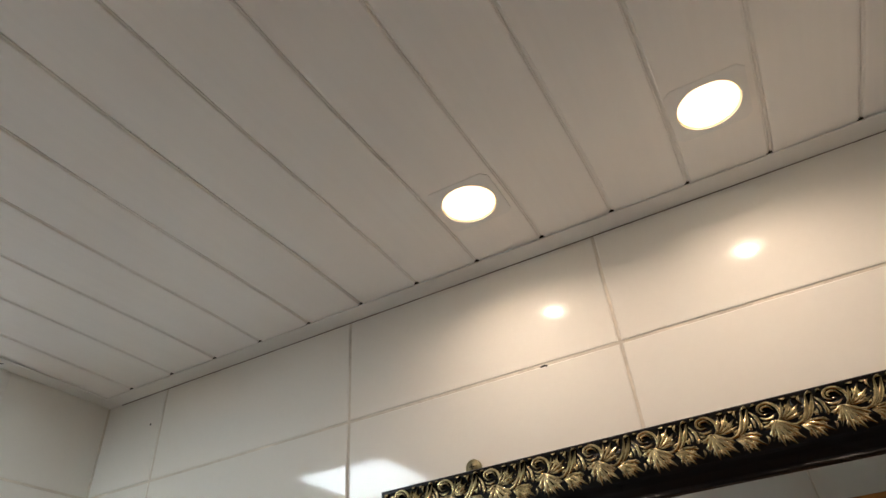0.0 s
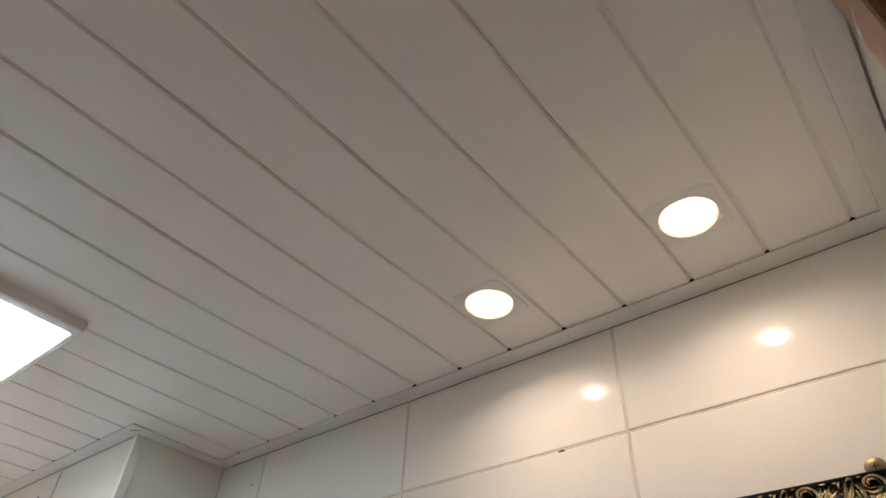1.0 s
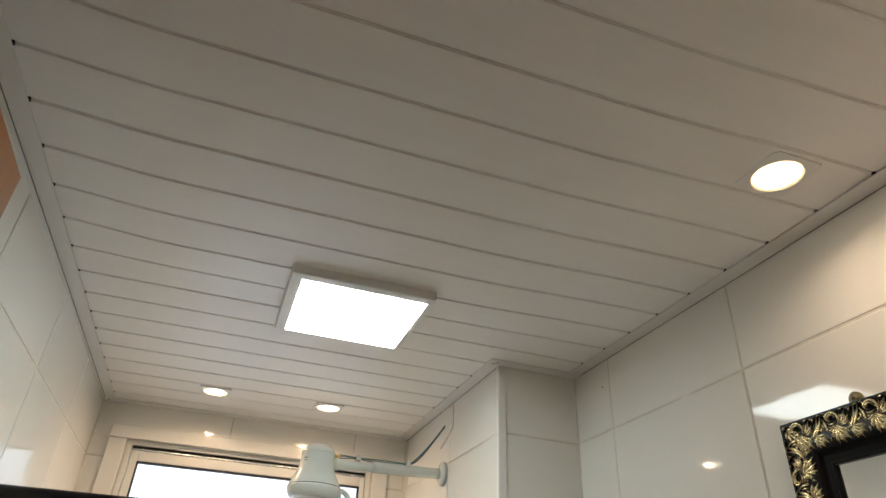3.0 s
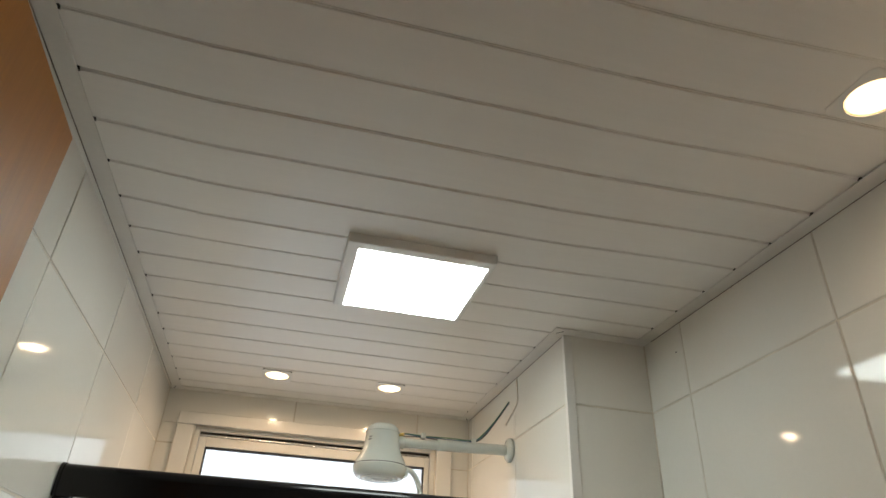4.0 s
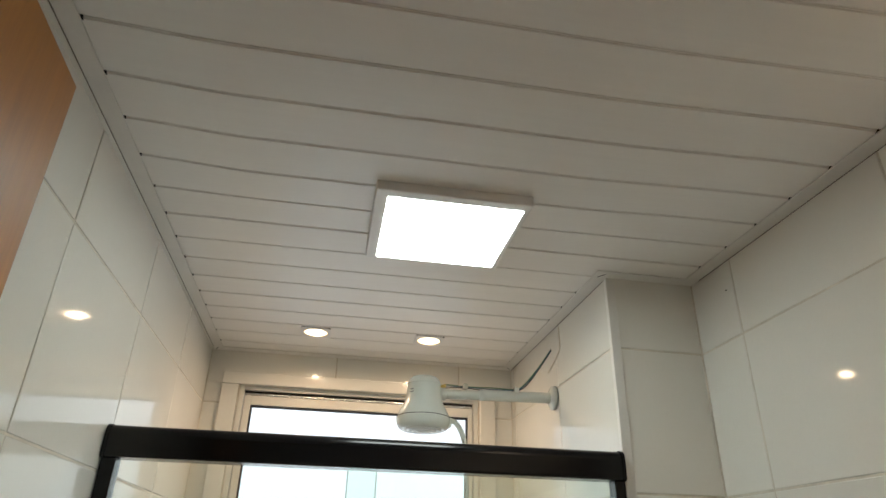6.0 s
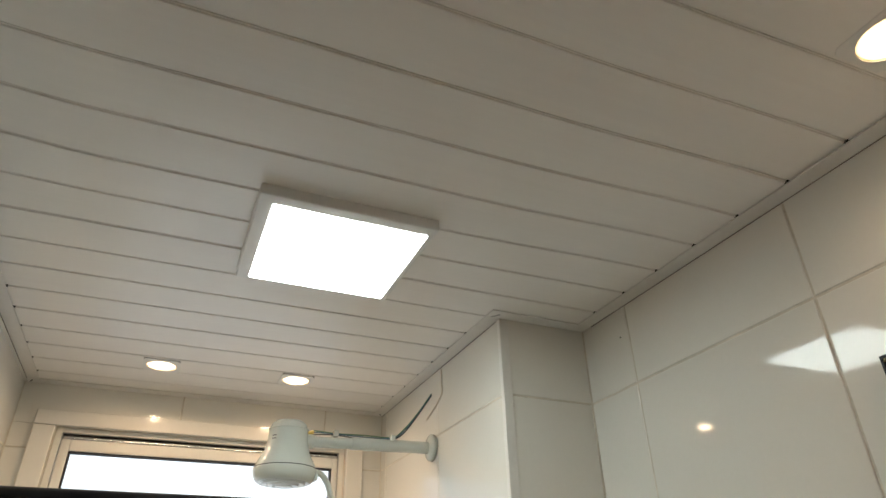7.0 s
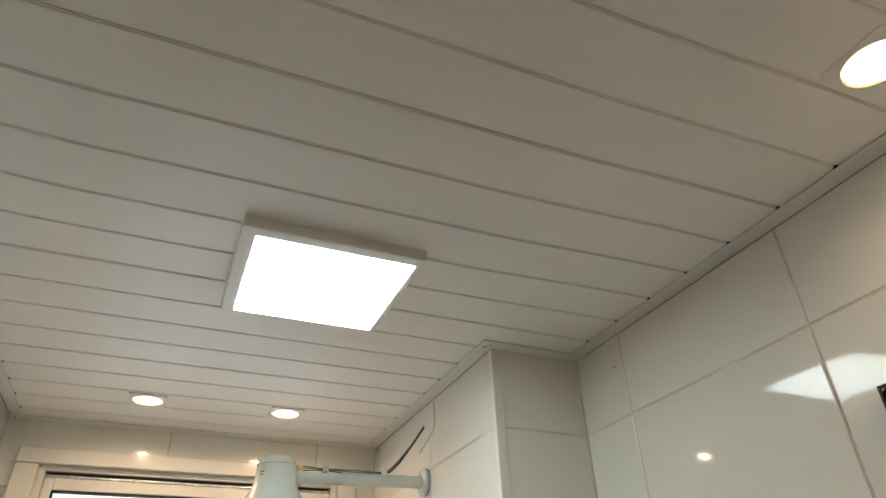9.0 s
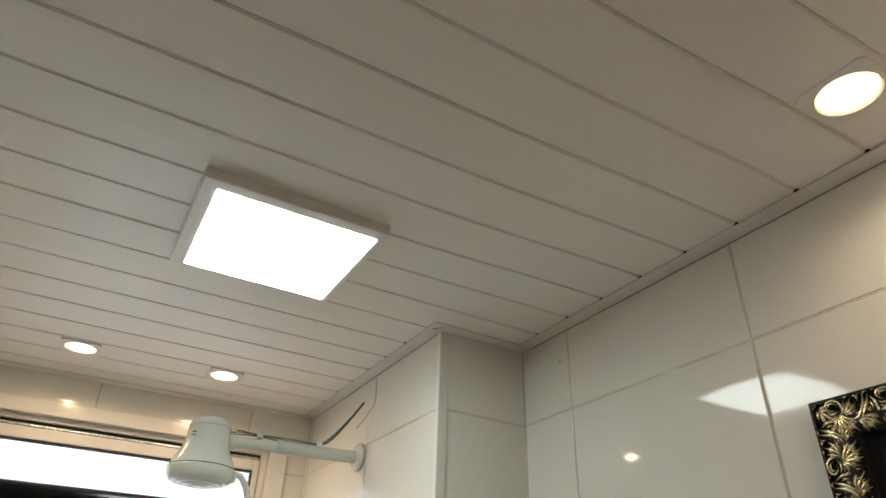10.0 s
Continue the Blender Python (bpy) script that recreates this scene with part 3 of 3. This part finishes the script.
def ornament_mesh():
    """One repeat of the carving: u along the frame, v inwards from the outer lip."""
    bm = bmesh.new()
    # large leaf hanging inwards
    a = (0.0125, 0.0205)
    for bend, tip, w in (((0.0075, 0.0245), (0.0015, 0.0290), 0.0017), ((0.0085, 0.0300), (0.0055, 0.0400), 0.0021), ((0.0130, 0.0345), (0.0140, 0.0465), 0.0024),
                         ((0.0180, 0.0345), (0.0245, 0.0462), 0.0024), ((0.0225, 0.0320), (0.0335, 0.0432), 0.0022), ((0.0235, 0.0275), (0.0370, 0.0365), 0.0018)):
        lobe(bm, a, bend, tip, w, 0.0044)
    # second leaf running on along the frame
    b = (0.0335, 0.0300)
    for bend, tip, w in (((0.0400, 0.0365), (0.0430, 0.0455), 0.0020), ((0.0445, 0.0360), (0.0520, 0.0455), 0.0022), ((0.0480, 0.0330), (0.0605, 0.0420), 0.0022), ((0.0490, 0.0290), (0.0625, 0.0340), 0.0018)):
        lobe(bm, b, bend, tip, w, 0.0042)
    # leaf climbing to the outer lip
    c = (0.0185, 0.0230)
    for bend, tip, w in (((0.0215, 0.0150), (0.0240, 0.0055), 0.0016), ((0.0265, 0.0155), (0.0325, 0.0050), 0.0019), ((0.0290, 0.0185), (0.0385, 0.0110), 0.0019), ((0.0300, 0.0220), (0.0400, 0.0185), 0.0016)):
        lobe(bm, c, bend, tip, w, 0.0040)
    # tall stems swung up to the lip
    blade(bm, [(0.0270, 0.0300), (0.0370, 0.0270), (0.0440, 0.0180), (0.0475, 0.0040)], [0.0016, 0.0023, 0.0033, 0.0011], 0.0042, steps=6)
    blade(bm, [(0.0330, 0.0315), (0.0430, 0.0255), (0.0490, 0.0160), (0.0535, 0.0045)], [0.0012, 0.0022, 0.0036, 0.0009], 0.0040, steps=6)
    blade(bm, [(0.0475, 0.0040), (0.0510, 0.0022), (0.0545, 0.0035)], [0.0011, 0.0019, 0.0006], 0.0036)
    # drooping blades before the next scroll
    blade(bm, [(0.0545, 0.0080), (0.0590, 0.0150), (0.0600, 0.0230), (0.0570, 0.0275)], [0.0009, 0.0023, 0.0020, 0.0006], 0.0036, steps=5)
    blade(bm, [(0.0530, 0.0130), (0.0555, 0.0190), (0.0545, 0.0260)], [0.0008, 0.0019, 0.0006], 0.0034)
    # scroll: nested open rings lying along the lip, running down into the leaves
    blade(bm, [(0.0150, 0.0235), (0.0200, 0.0175), (0.0185, 0.0085), (0.0115, 0.0035), (0.0035, 0.0045), (0.0010, 0.0095), (0.0050, 0.0140), (0.0105, 0.0135)], [0.0022, 0.0022, 0.0019, 0.0017, 0.0011], 0.0040, steps=6)
    blade(bm, [(0.0160, 0.0125), (0.0120, 0.0070), (0.0060, 0.0068), (0.0045, 0.0100), (0.0085, 0.0112)], [0.0009, 0.0016, 0.0016, 0.0008], 0.0034, steps=5)
    blade(bm, [(0.0000, 0.0150), (0.0055, 0.0185), (0.0115, 0.0180), (0.0160, 0.0150)], [0.0008, 0.0017, 0.0016, 0.0008], 0.0034, steps=5)
    blade(bm, [(0.0005, 0.0200), (0.0050, 0.0220), (0.0105, 0.0210)], [0.0006, 0.0016, 0.0008], 0.0032)
    # small blades filling the ground between
    for pts, w in (([(0.0425, 0.0030), (0.0400, 0.0065), (0.0415, 0.0120)], 0.0014), ([(0.0460, 0.0215), (0.0500, 0.0225), (0.0525, 0.0270)], 0.0015), ([(0.0520, 0.0185), (0.0515, 0.0225), (0.0480, 0.0262)], 0.0012),
                   ([(0.0235, 0.0025), (0.0275, 0.0030), (0.0300, 0.0018)], 0.0011), ([(0.0345, 0.0030), (0.0375, 0.0040), (0.0400, 0.0025)], 0.0011), ([(0.0000, 0.0250), (0.0040, 0.0258), (0.0080, 0.0235)], 0.0013),
                   ([(0.0390, 0.0215), (0.0360, 0.0240), (0.0330, 0.0262)], 0.0014), ([(0.0575, 0.0030), (0.0600, 0.0020), (0.0625, 0.0028)], 0.0012), ([(0.0590, 0.0280), (0.0615, 0.0240), (0.0610, 0.0195)], 0.0012),
                   ([(0.0000, 0.0330), (0.0020, 0.0365), (0.0005, 0.0410)], 0.0014)):
        blade(bm, pts, [w * 0.5, w * 1.3, w * 0.4], 0.0036, steps=4)
    for u, v, r in ((0.0430, 0.0165, 0.0014), (0.0405, 0.0150, 0.0012), (0.0565, 0.0300, 0.0013)):
        bmesh.ops.create_icosphere(bm, subdivisions=1, radius=r, matrix=pose(u, v, 0.0014))
    bmesh.ops.recalc_face_normals(bm, faces=bm.faces)
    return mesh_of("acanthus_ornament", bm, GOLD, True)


ORNAMENT = ornament_mesh()
for i in range(4):
    a, b = Vector(CORNERS[i]), Vector(CORNERS[(i + 1) % 4])
    d = (b - a).normalized()
    n = Vector((d.y, -d.x))
    length = (b - a).length
    count = int(round((length - 0.06) / PITCH))
    step = (length - 0.050) / count
    for k in range(count):
        o = a + d * (0.022 + step * k) + n * 0.0024
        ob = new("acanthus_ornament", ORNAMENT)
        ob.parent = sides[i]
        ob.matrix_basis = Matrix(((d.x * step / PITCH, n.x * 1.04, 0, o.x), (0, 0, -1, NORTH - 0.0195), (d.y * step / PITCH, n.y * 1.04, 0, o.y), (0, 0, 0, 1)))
        ob.matrix_parent_inverse = Matrix()
        if i == 0 and k == 0:
            ob["label"] = "raised antique gold acanthus leaf carving, recess shade in its colour"
    # corner sprays
    bm = bmesh.new()
    fan(bm, 0.012, 0.012, (45, 20, 70, -8, 98), (0.036, 0.026, 0.026, 0.014, 0.014), 0.0024, 0.0036)
    fan(bm, 0.010, 0.010, (200, 235, 270), (0.006, 0.007, 0.006), 0.0016, 0.0028)
    bmesh.ops.recalc_face_normals(bm, faces=bm.faces)
    o = a
    m = Matrix(((d.x, n.x, 0, o.x), (0, 0, -1, NORTH - 0.0190), (d.y, n.y, 0, o.y), (0, 0, 0, 1)))
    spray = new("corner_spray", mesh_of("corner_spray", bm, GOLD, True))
    spray.parent, spray.matrix_basis = mirror, m
    spray.matrix_parent_inverse = mirror.matrix_basis.inverted()

def hanger():
    """A round hanging plate with a cross-head screw, its axis along y; the origin on the wall."""
    h = thing("mirror_hanger", 0, 0, 0, "small brassy mirror hanger with a cross-head screw", "hanger", "mirror hangers")
    turn = pose(0, 0, 0, 90)
    part("plate", lathe([(0.0, 0.0), (0.0095, 0.0), (0.0102, 0.001), (0.0102, 0.0055), (0.0090, 0.0066), (0.0, 0.0066)], 24, turn), BRASS, h, "", True)
    part("tab", boxes((-0.006, 0.006, -0.004, -0.0005, -0.022, -0.006), bevel=0.001), BRASS, h)
    screw = part("screw_head", lathe([(0.0062, 0.0065), (0.0058, 0.0076), (0.003, 0.0088), (0.0, 0.0090)], 20, turn), BRASS, h, "", True)
    part("slot", boxes((-0.0034, 0.0034, -0.0094, -0.0086, -0.0006, 0.0006), (-0.0006, 0.0006, -0.0094, -0.0086, -0.0034, 0.0034)), DARK, screw, "dark cross slot")
    return h


h1 = hanger()
copy_thing(h1, pose(1.116, NORTH, 2.0230))
h1.matrix_basis = pose(0.650, NORTH, 2.0230)

# ---- electric shower on its arm ----
SHX, SHY = -0.477, -0.533
shower = thing("electric_shower", SHX, SHY, 2.0, "off-white bell-shaped electric shower on a wall arm", "shower head")
at = Matrix.Translation((SHX, SHY, 0))
part("body", lathe([(0.0665, 2.036), (0.0652, 2.042), (0.0600, 2.053), (0.0530, 2.066), (0.0480, 2.079), (0.0455, 2.092), (0.0442, 2.108), (0.0430, 2.121), (0.0400, 2.131), (0.0320, 2.1385), (0.016, 2.1422), (0.0, 2.143)], 48, at), PLASTIC, shower, "", True)
part("collar", lathe([(0.0442, 2.1185), (0.0449, 2.1195), (0.0449, 2.1215), (0.0430, 2.1228)], 48, at), PLASTIC, shower, "", True)
part("base", lathe([(0.0650, 2.0355), (0.0690, 2.0338), (0.0695, 2.030), (0.0675, 2.018), (0.062, 2.008), (0.055, 2.004), (0.050, 2.0045), (0.049, 2.008), (0.030, 2.007)], 48, at), PLASTIC, shower, "", True)
part("seam", lathe([(0.0674, 2.0362), (0.0674, 2.0336)], 48, at), RUBBER, shower, "dark joint between body and base")
spray = part("spray_plate", lathe([(0.048, 2.0065), (0.046, 2.0025), (0.040, 2.001), (0.038, 2.0035), (0.034, 2.0035), (0.032, 1.9995), (0.026, 1.9985), (0.024, 2.0015), (0.020, 2.0015), (0.018, 1.998), (0.0, 1.9975)], 48, at), PLASTIC, shower, "ringed spray plate", True)
part("arm", tube([(SHX, SHY + 0.030, 2.099), (SHX, SHY + 0.12, 2.1015), (SHX, SHY + 0.24, 2.1045), (SHX, COL_Y - 0.002, 2.1075)], 0.0120, 20, 4), PLASTIC, shower, "", True)
part("arm_sleeve", tube([(SHX, -0.385, 2.1025), (SHX, -0.30, 2.1045), (SHX, COL_Y - 0.004, 2.1073)], 0.0142, 20, 4), PLASTIC, shower, "", True)
part("nut", lathe([(0.0145, 0.0), (0.0165, 0.002), (0.0165, 0.016), (0.0145, 0.018)], 24, Matrix.Translation((SHX, SHY + 0.040, 2.0995)) @ pose(0, 0, 0, -90)), PLASTIC, shower, "", True)
part("wall_flange", lathe([(0.0, 0.016), (0.014, 0.016), (0.020, 0.014), (0.029, 0.011), (0.032, 0.008), (0.032, 0.001), (0.0, 0.001)], 40, Matrix.Translation((SHX, COL_Y, 2.108)) @ pose(0, 0, 0, 90)), PLASTIC, shower, "round white wall flange", True)
for y in (-0.425, -0.285):
    bm = bmesh.new()
    box(bm, SHX - 0.014, SHX + 0.014, y - 0.006, y + 0.006, 2.1135, 2.128, bevel=0.002)
    part("cable_clip", bm, PLASTIC, shower)
part("side_lug", boxes((SHX - 0.006, SHX + 0.02, SHY + 0.052, SHY + 0.071, 2.012, 2.036), bevel=0.003), PLASTIC, shower)
for i, dz in enumerate((0.0, -0.007)):
    bar = boxes((0.0432 + 0.0003 * i, 0.0452 + 0.0003 * i, -0.006, 0.006, 2.100 + dz, 2.1025 + dz), bevel=0.0004, seg=1)
    bmesh.ops.transform(bar, matrix=at @ pose(0, 0, 0, 0, 0, -52), verts=bar.verts)
    part("printed_bar", bar, BAR, shower, "small dark printed bar")
for wire_mat, lab, off, up in ((BLUE_WIRE, "blue", 0.0035, 0.0015), (GREEN_WIRE, "green", 0.0, 0.0052), (BLACK_WIRE, "black", 0.0040, -0.0028)):
    part("wire", tube([(SHX + off, SHY + 0.040, 2.113 + up), (SHX + off, SHY + 0.06, 2.1185 + up * 1.2), (SHX + off, -0.425, 2.1195 + up * 0.6), (SHX + off, -0.35, 2.1175 + up * 1.3), (SHX + off, -0.285, 2.1215 + up * 0.6),
                       (SHX + off, -0.255, 2.140 + up), (SHX - 0.004 + off, -0.215, 2.19 + up * 0.6), (SHX - 0.008 + off * 0.5, COL_Y + 0.001, 2.247 + up * 0.5)], 0.0013, 8, 6), wire_mat, shower, lab + " insulated wire", True)
part("wire_sleeve", tube([(SHX + 0.004, SHY + 0.040, 2.116), (SHX + 0.003, SHY + 0.056, 2.121)], 0.0045, 8, 2), YELLOW, shower, "yellow insulated joint", True)
part("hose", tube([(SHX + 0.004, SHY + 0.064, 2.033), (SHX + 0.002, SHY + 0.085, 2.026), (SHX, SHY + 0.104, 1.995), (SHX, SHY + 0.112, 1.94), (SHX, SHY + 0.114, 1.80), (SHX, SHY + 0.114, 1.45)], 0.0065, 12, 6), PLASTIC, shower, "thin white hose hanging down", True)

# rough filler plate over the cable hole
patch = bmesh.new()
outline = [(-0.520, 2.290), (-0.416, 2.290), (-0.416, 2.226), (-0.438, 2.216), (-0.516, 2.190), (-0.523, 2.215)]
lower = [patch.verts.new((x, COL_Y + 0.001, z)) for x, z in outline]
upper = [patch.verts.new((x, COL_Y - 0.0012, z)) for x, z in outline]
patch.faces.new(upper)
for i in range(len(outline)):
    j = (i + 1) % len(outline)
    patch.faces.new((lower[i], lower[j], upper[j], upper[i]))
bmesh.ops.recalc_face_normals(patch, faces=patch.faces)
cover = tagged(part("cable_hole_patch", patch, TILE), "broken tile piece set back over the shower's cable hole", "tile patch")
part("crack", tube([(-0.4155, COL_Y - 0.002, 2.290), (-0.4145, COL_Y - 0.001, 2.255), (-0.4140, COL_Y - 0.001, 2.228), (-0.438, COL_Y - 0.001, 2.214), (-0.475, COL_Y - 0.001, 2.201), (-0.517, COL_Y - 0.001, 2.188)], 0.0020, 6, 3), GROUT, cover, "rough grey filler along the edge")

# ---- shower screen ----
screen = thing("shower_screen", -0.105, (SOUTH + COL_Y) / 2, 0, "sliding glass shower screen with a black aluminium frame", "shower screen")
RX0, RX1, RY0, RY1 = -0.132, -0.084, SOUTH + 0.002, COL_Y - 0.004
def rail_profile(y0, y1, grow=0.0):
    bm = bmesh.new()
    pts = []
    z0, z1 = 1.857 - grow, 1.913 + grow
    x0, x1 = RX0 - grow, RX1 + grow
    r = 0.018
    pts += [(x0, z0), (x1 - 0.004, z0), (x1, z0 + 0.004)]
    for i in range(9):
        a = radians(90 * i / 8)
        pts.append((x1 - r + r * math.cos(a), z1 - r + r * math.sin(a)))
    for i in range(9):
        a = radians(90 + 90 * i / 8)
        pts.append((x0 + r + r * math.cos(a), z1 - r + r * math.sin(a)))
    f = [bm.verts.new((x, y0, z)) for x, z in pts]
    b = [bm.verts.new((x, y1, z)) for x, z in pts]
    bm.faces.new(f), bm.faces.new(b[::-1])
    for i in range(len(pts)):
        j = (i + 1) % len(pts)
        bm.faces.new((f[i], f[j], b[j], b[i]))
    bmesh.ops.recalc_face_normals(bm, faces=bm.faces)
    return bm


part("top_rail", rail_profile(RY0 + 0.006, RY1 - 0.006), BLACK_ALU, screen)
part("end_cap", rail_profile(RY0, RY0 + 0.006, 0.0015), BLACK_ALU, screen)
part("end_cap", rail_profile(RY1 - 0.006, RY1, 0.0015), BLACK_ALU, screen)
for y0, y1 in ((RY0 + 0.001, RY0 + 0.026), (RY1 - 0.022, RY1 - 0.001)):
    part("upright", boxes((RX0 + 0.006, RX1 - 0.006, y0, y1, 0.0, 1.857), bevel=0.002), BLACK_ALU, screen)
part("sill", boxes((RX0 + 0.002, RX1 - 0.002, RY0 + 0.026, RY1 - 0.022, 0.0, 0.03), bevel=0.002), BLACK_ALU, screen)
for x0, y0, y1, pane_mat in ((-0.121, RY0 + 0.024, -0.671, GLASS), (-0.104, -0.725, RY1 - 0.020, GREEN_GLASS)):
    g = part("glass_panel", boxes((x0, x0 + 0.008, y0, y1, 0.032, 1.862)), pane_mat, screen, "clear faintly green glass")
    g.visible_shadow = False
    for ye in (y0 - 0.0008, y1 - 0.0004):
        part("glass_edge", boxes((x0, x0 + 0.008, ye, ye + 0.0012, 0.032, 1.858)), GLASS_EDGE, g, "green ground edge")

# added fill light in the unseen hall
hl = bpy.data.lights.new("hall_fill", "POINT")
hl.energy, hl.color, hl.shadow_soft_size = HALL_POWER, (1.0, 0.85, 0.7), 0.1
new("hall_fill", hl).matrix_basis = pose(EAST + 0.9, -0.2, 2.45)

# ---- tiles: one mesh for each size, one object for each tile ----
TILE_MESH = {}
def tile_mesh(w, h):
    key = (round(w, 4), round(h, 4))
    if key not in TILE_MESH:
        e, t = 0.0016, 0.0055
        v, f = [], []
        for ins, n in ((0, -t), (0, -e * 0.9), (e * 0.3, -e * 0.3), (e, 0)):
            v += [(-w / 2 + ins, -h / 2 + ins, n), (w / 2 - ins, -h / 2 + ins, n), (w / 2 - ins, h / 2 - ins, n), (-w / 2 + ins, h / 2 - ins, n)]
        for k in (0, 4, 8):
            f += [(k + i, k + (i + 1) % 4, k + 4 + (i + 1) % 4, k + 4 + i) for i in range(4)]
        f.append((12, 13, 14, 15))
        me = bpy.data.meshes.new("tile")
        me.from_pydata(v, [], f)
        me.materials.append(TILE)
        TILE_MESH[key] = me
    return TILE_MESH[key]


tile_rng = random.Random(11)
def lay(parent, place, u0, u1, joints, hole=None, gap=0.0038):
    """Tiles on a wall: place(u, z) gives the point and its outward axes; joints: the upright joints within u0 to u1."""
    us = [u0] + [j for j in sorted(joints) if u0 + 0.01 < j < u1 - 0.01] + [u1]
    zs = [0.0] + sorted(z for z in ROWS_Z if z > 0.01) + [H + 0.004]
    for ua, ub in zip(us, us[1:]):
        for za, zb in zip(zs, zs[1:]):
            ga, gb = (-0.001 if ua == u0 else gap / 2), (-0.001 if ub == u1 else gap / 2)
            cells = [(ua + ga, ub - gb, za + gap / 2, zb - gap / 2)]
            if hole and ua < hole[1] and ub > hole[0] and za < hole[3] and zb > hole[2]:
                a, b, c, d = cells[0]
                lo, hi = max(c, hole[2]), min(d, hole[3])
                cells = [(a, b, hi, d), (a, b, c, lo), (a, min(b, hole[0]), lo, hi), (max(a, hole[1]), b, lo, hi)]
            for a, b, c, d in cells:
                if b - a < 0.006 or d - c < 0.006:
                    continue
                ob = new("tile", tile_mesh(b - a, d - c))
                m = place((a + b) / 2, (c + d) / 2)
                tilt = pose(0, 0, tile_rng.uniform(-0.0004, 0.0003), tile_rng.uniform(-0.12, 0.12), tile_rng.uniform(-0.12, 0.12), 0)
                ob.parent, ob.matrix_basis = parent, m @ tilt


def facing_south(y):
    return lambda u, z: Matrix(((1, 0, 0, u), (0, 0, -1, y), (0, 1, 0, z), (0, 0, 0, 1)))
def facing_north(y):
    return lambda u, z: Matrix(((-1, 0, 0, u), (0, 0, 1, y), (0, 1, 0, z), (0, 0, 0, 1)))
def facing_east(x):
    return lambda u, z: Matrix(((0, 0, 1, x), (1, 0, 0, u), (0, 1, 0, z), (0, 0, 0, 1)))
def facing_west(x):
    return lambda u, z: Matrix(((0, 0, -1, x), (-1, 0, 0, u), (0, 1, 0, z), (0, 0, 0, 1)))


lay(wall_north, facing_south(NORTH), COL_X, EAST, [0.056 + 0.4025 * i for i in range(3)])
lay(wall_south, facing_north(SOUTH), WEST, EAST, [0.266 - 0.391 * i for i in range(-2, 4)])
lay(wall_west, facing_east(WEST), SOUTH, COL_Y, [-0.763, -0.357], (WIN[0] - 0.002, WIN[1] + 0.002, WIN[2] - 0.01, WIN[3] + 0.002))
lay(wall_east, facing_west(EAST), SOUTH, NORTH, [-0.37, -0.77], (DOOR_Y0, DOOR_Y1, -1, DOOR_Z))
lay(column, facing_east(COL_X), COL_Y + 0.018, NORTH, [])
lay(column, facing_south(COL_Y), WEST, COL_X - 0.010, [-0.445, -0.848])

# a drilled speck and a chipped joint on the mirror wall
speck = tagged(part("drill_hole", lathe([(0.0, 0.0008), (0.0016, 0.0008), (0.0019, -0.001)], 10, Matrix.Translation((0.030, NORTH, 2.236)) @ pose(0, 0, 0, 90)), DARK), "tiny dark drill hole in a cream wall tile", "hole")
chip = bmesh.new()
for dx, dz, w in ((-0.003, 0.0005, 0.0016), (0.0005, 0.001, 0.0022), (0.004, 0.0, 0.0012)):
    box(chip, 0.760 + dx - w, 0.760 + dx + w, NORTH - 0.0006, NORTH + 0.002, 2.1275 + dz, 2.1300 + dz, bevel=0.0005, seg=1)
tagged(part("grout_chip", chip, DARK), "dark chip in the joint between wall tiles", "chip")
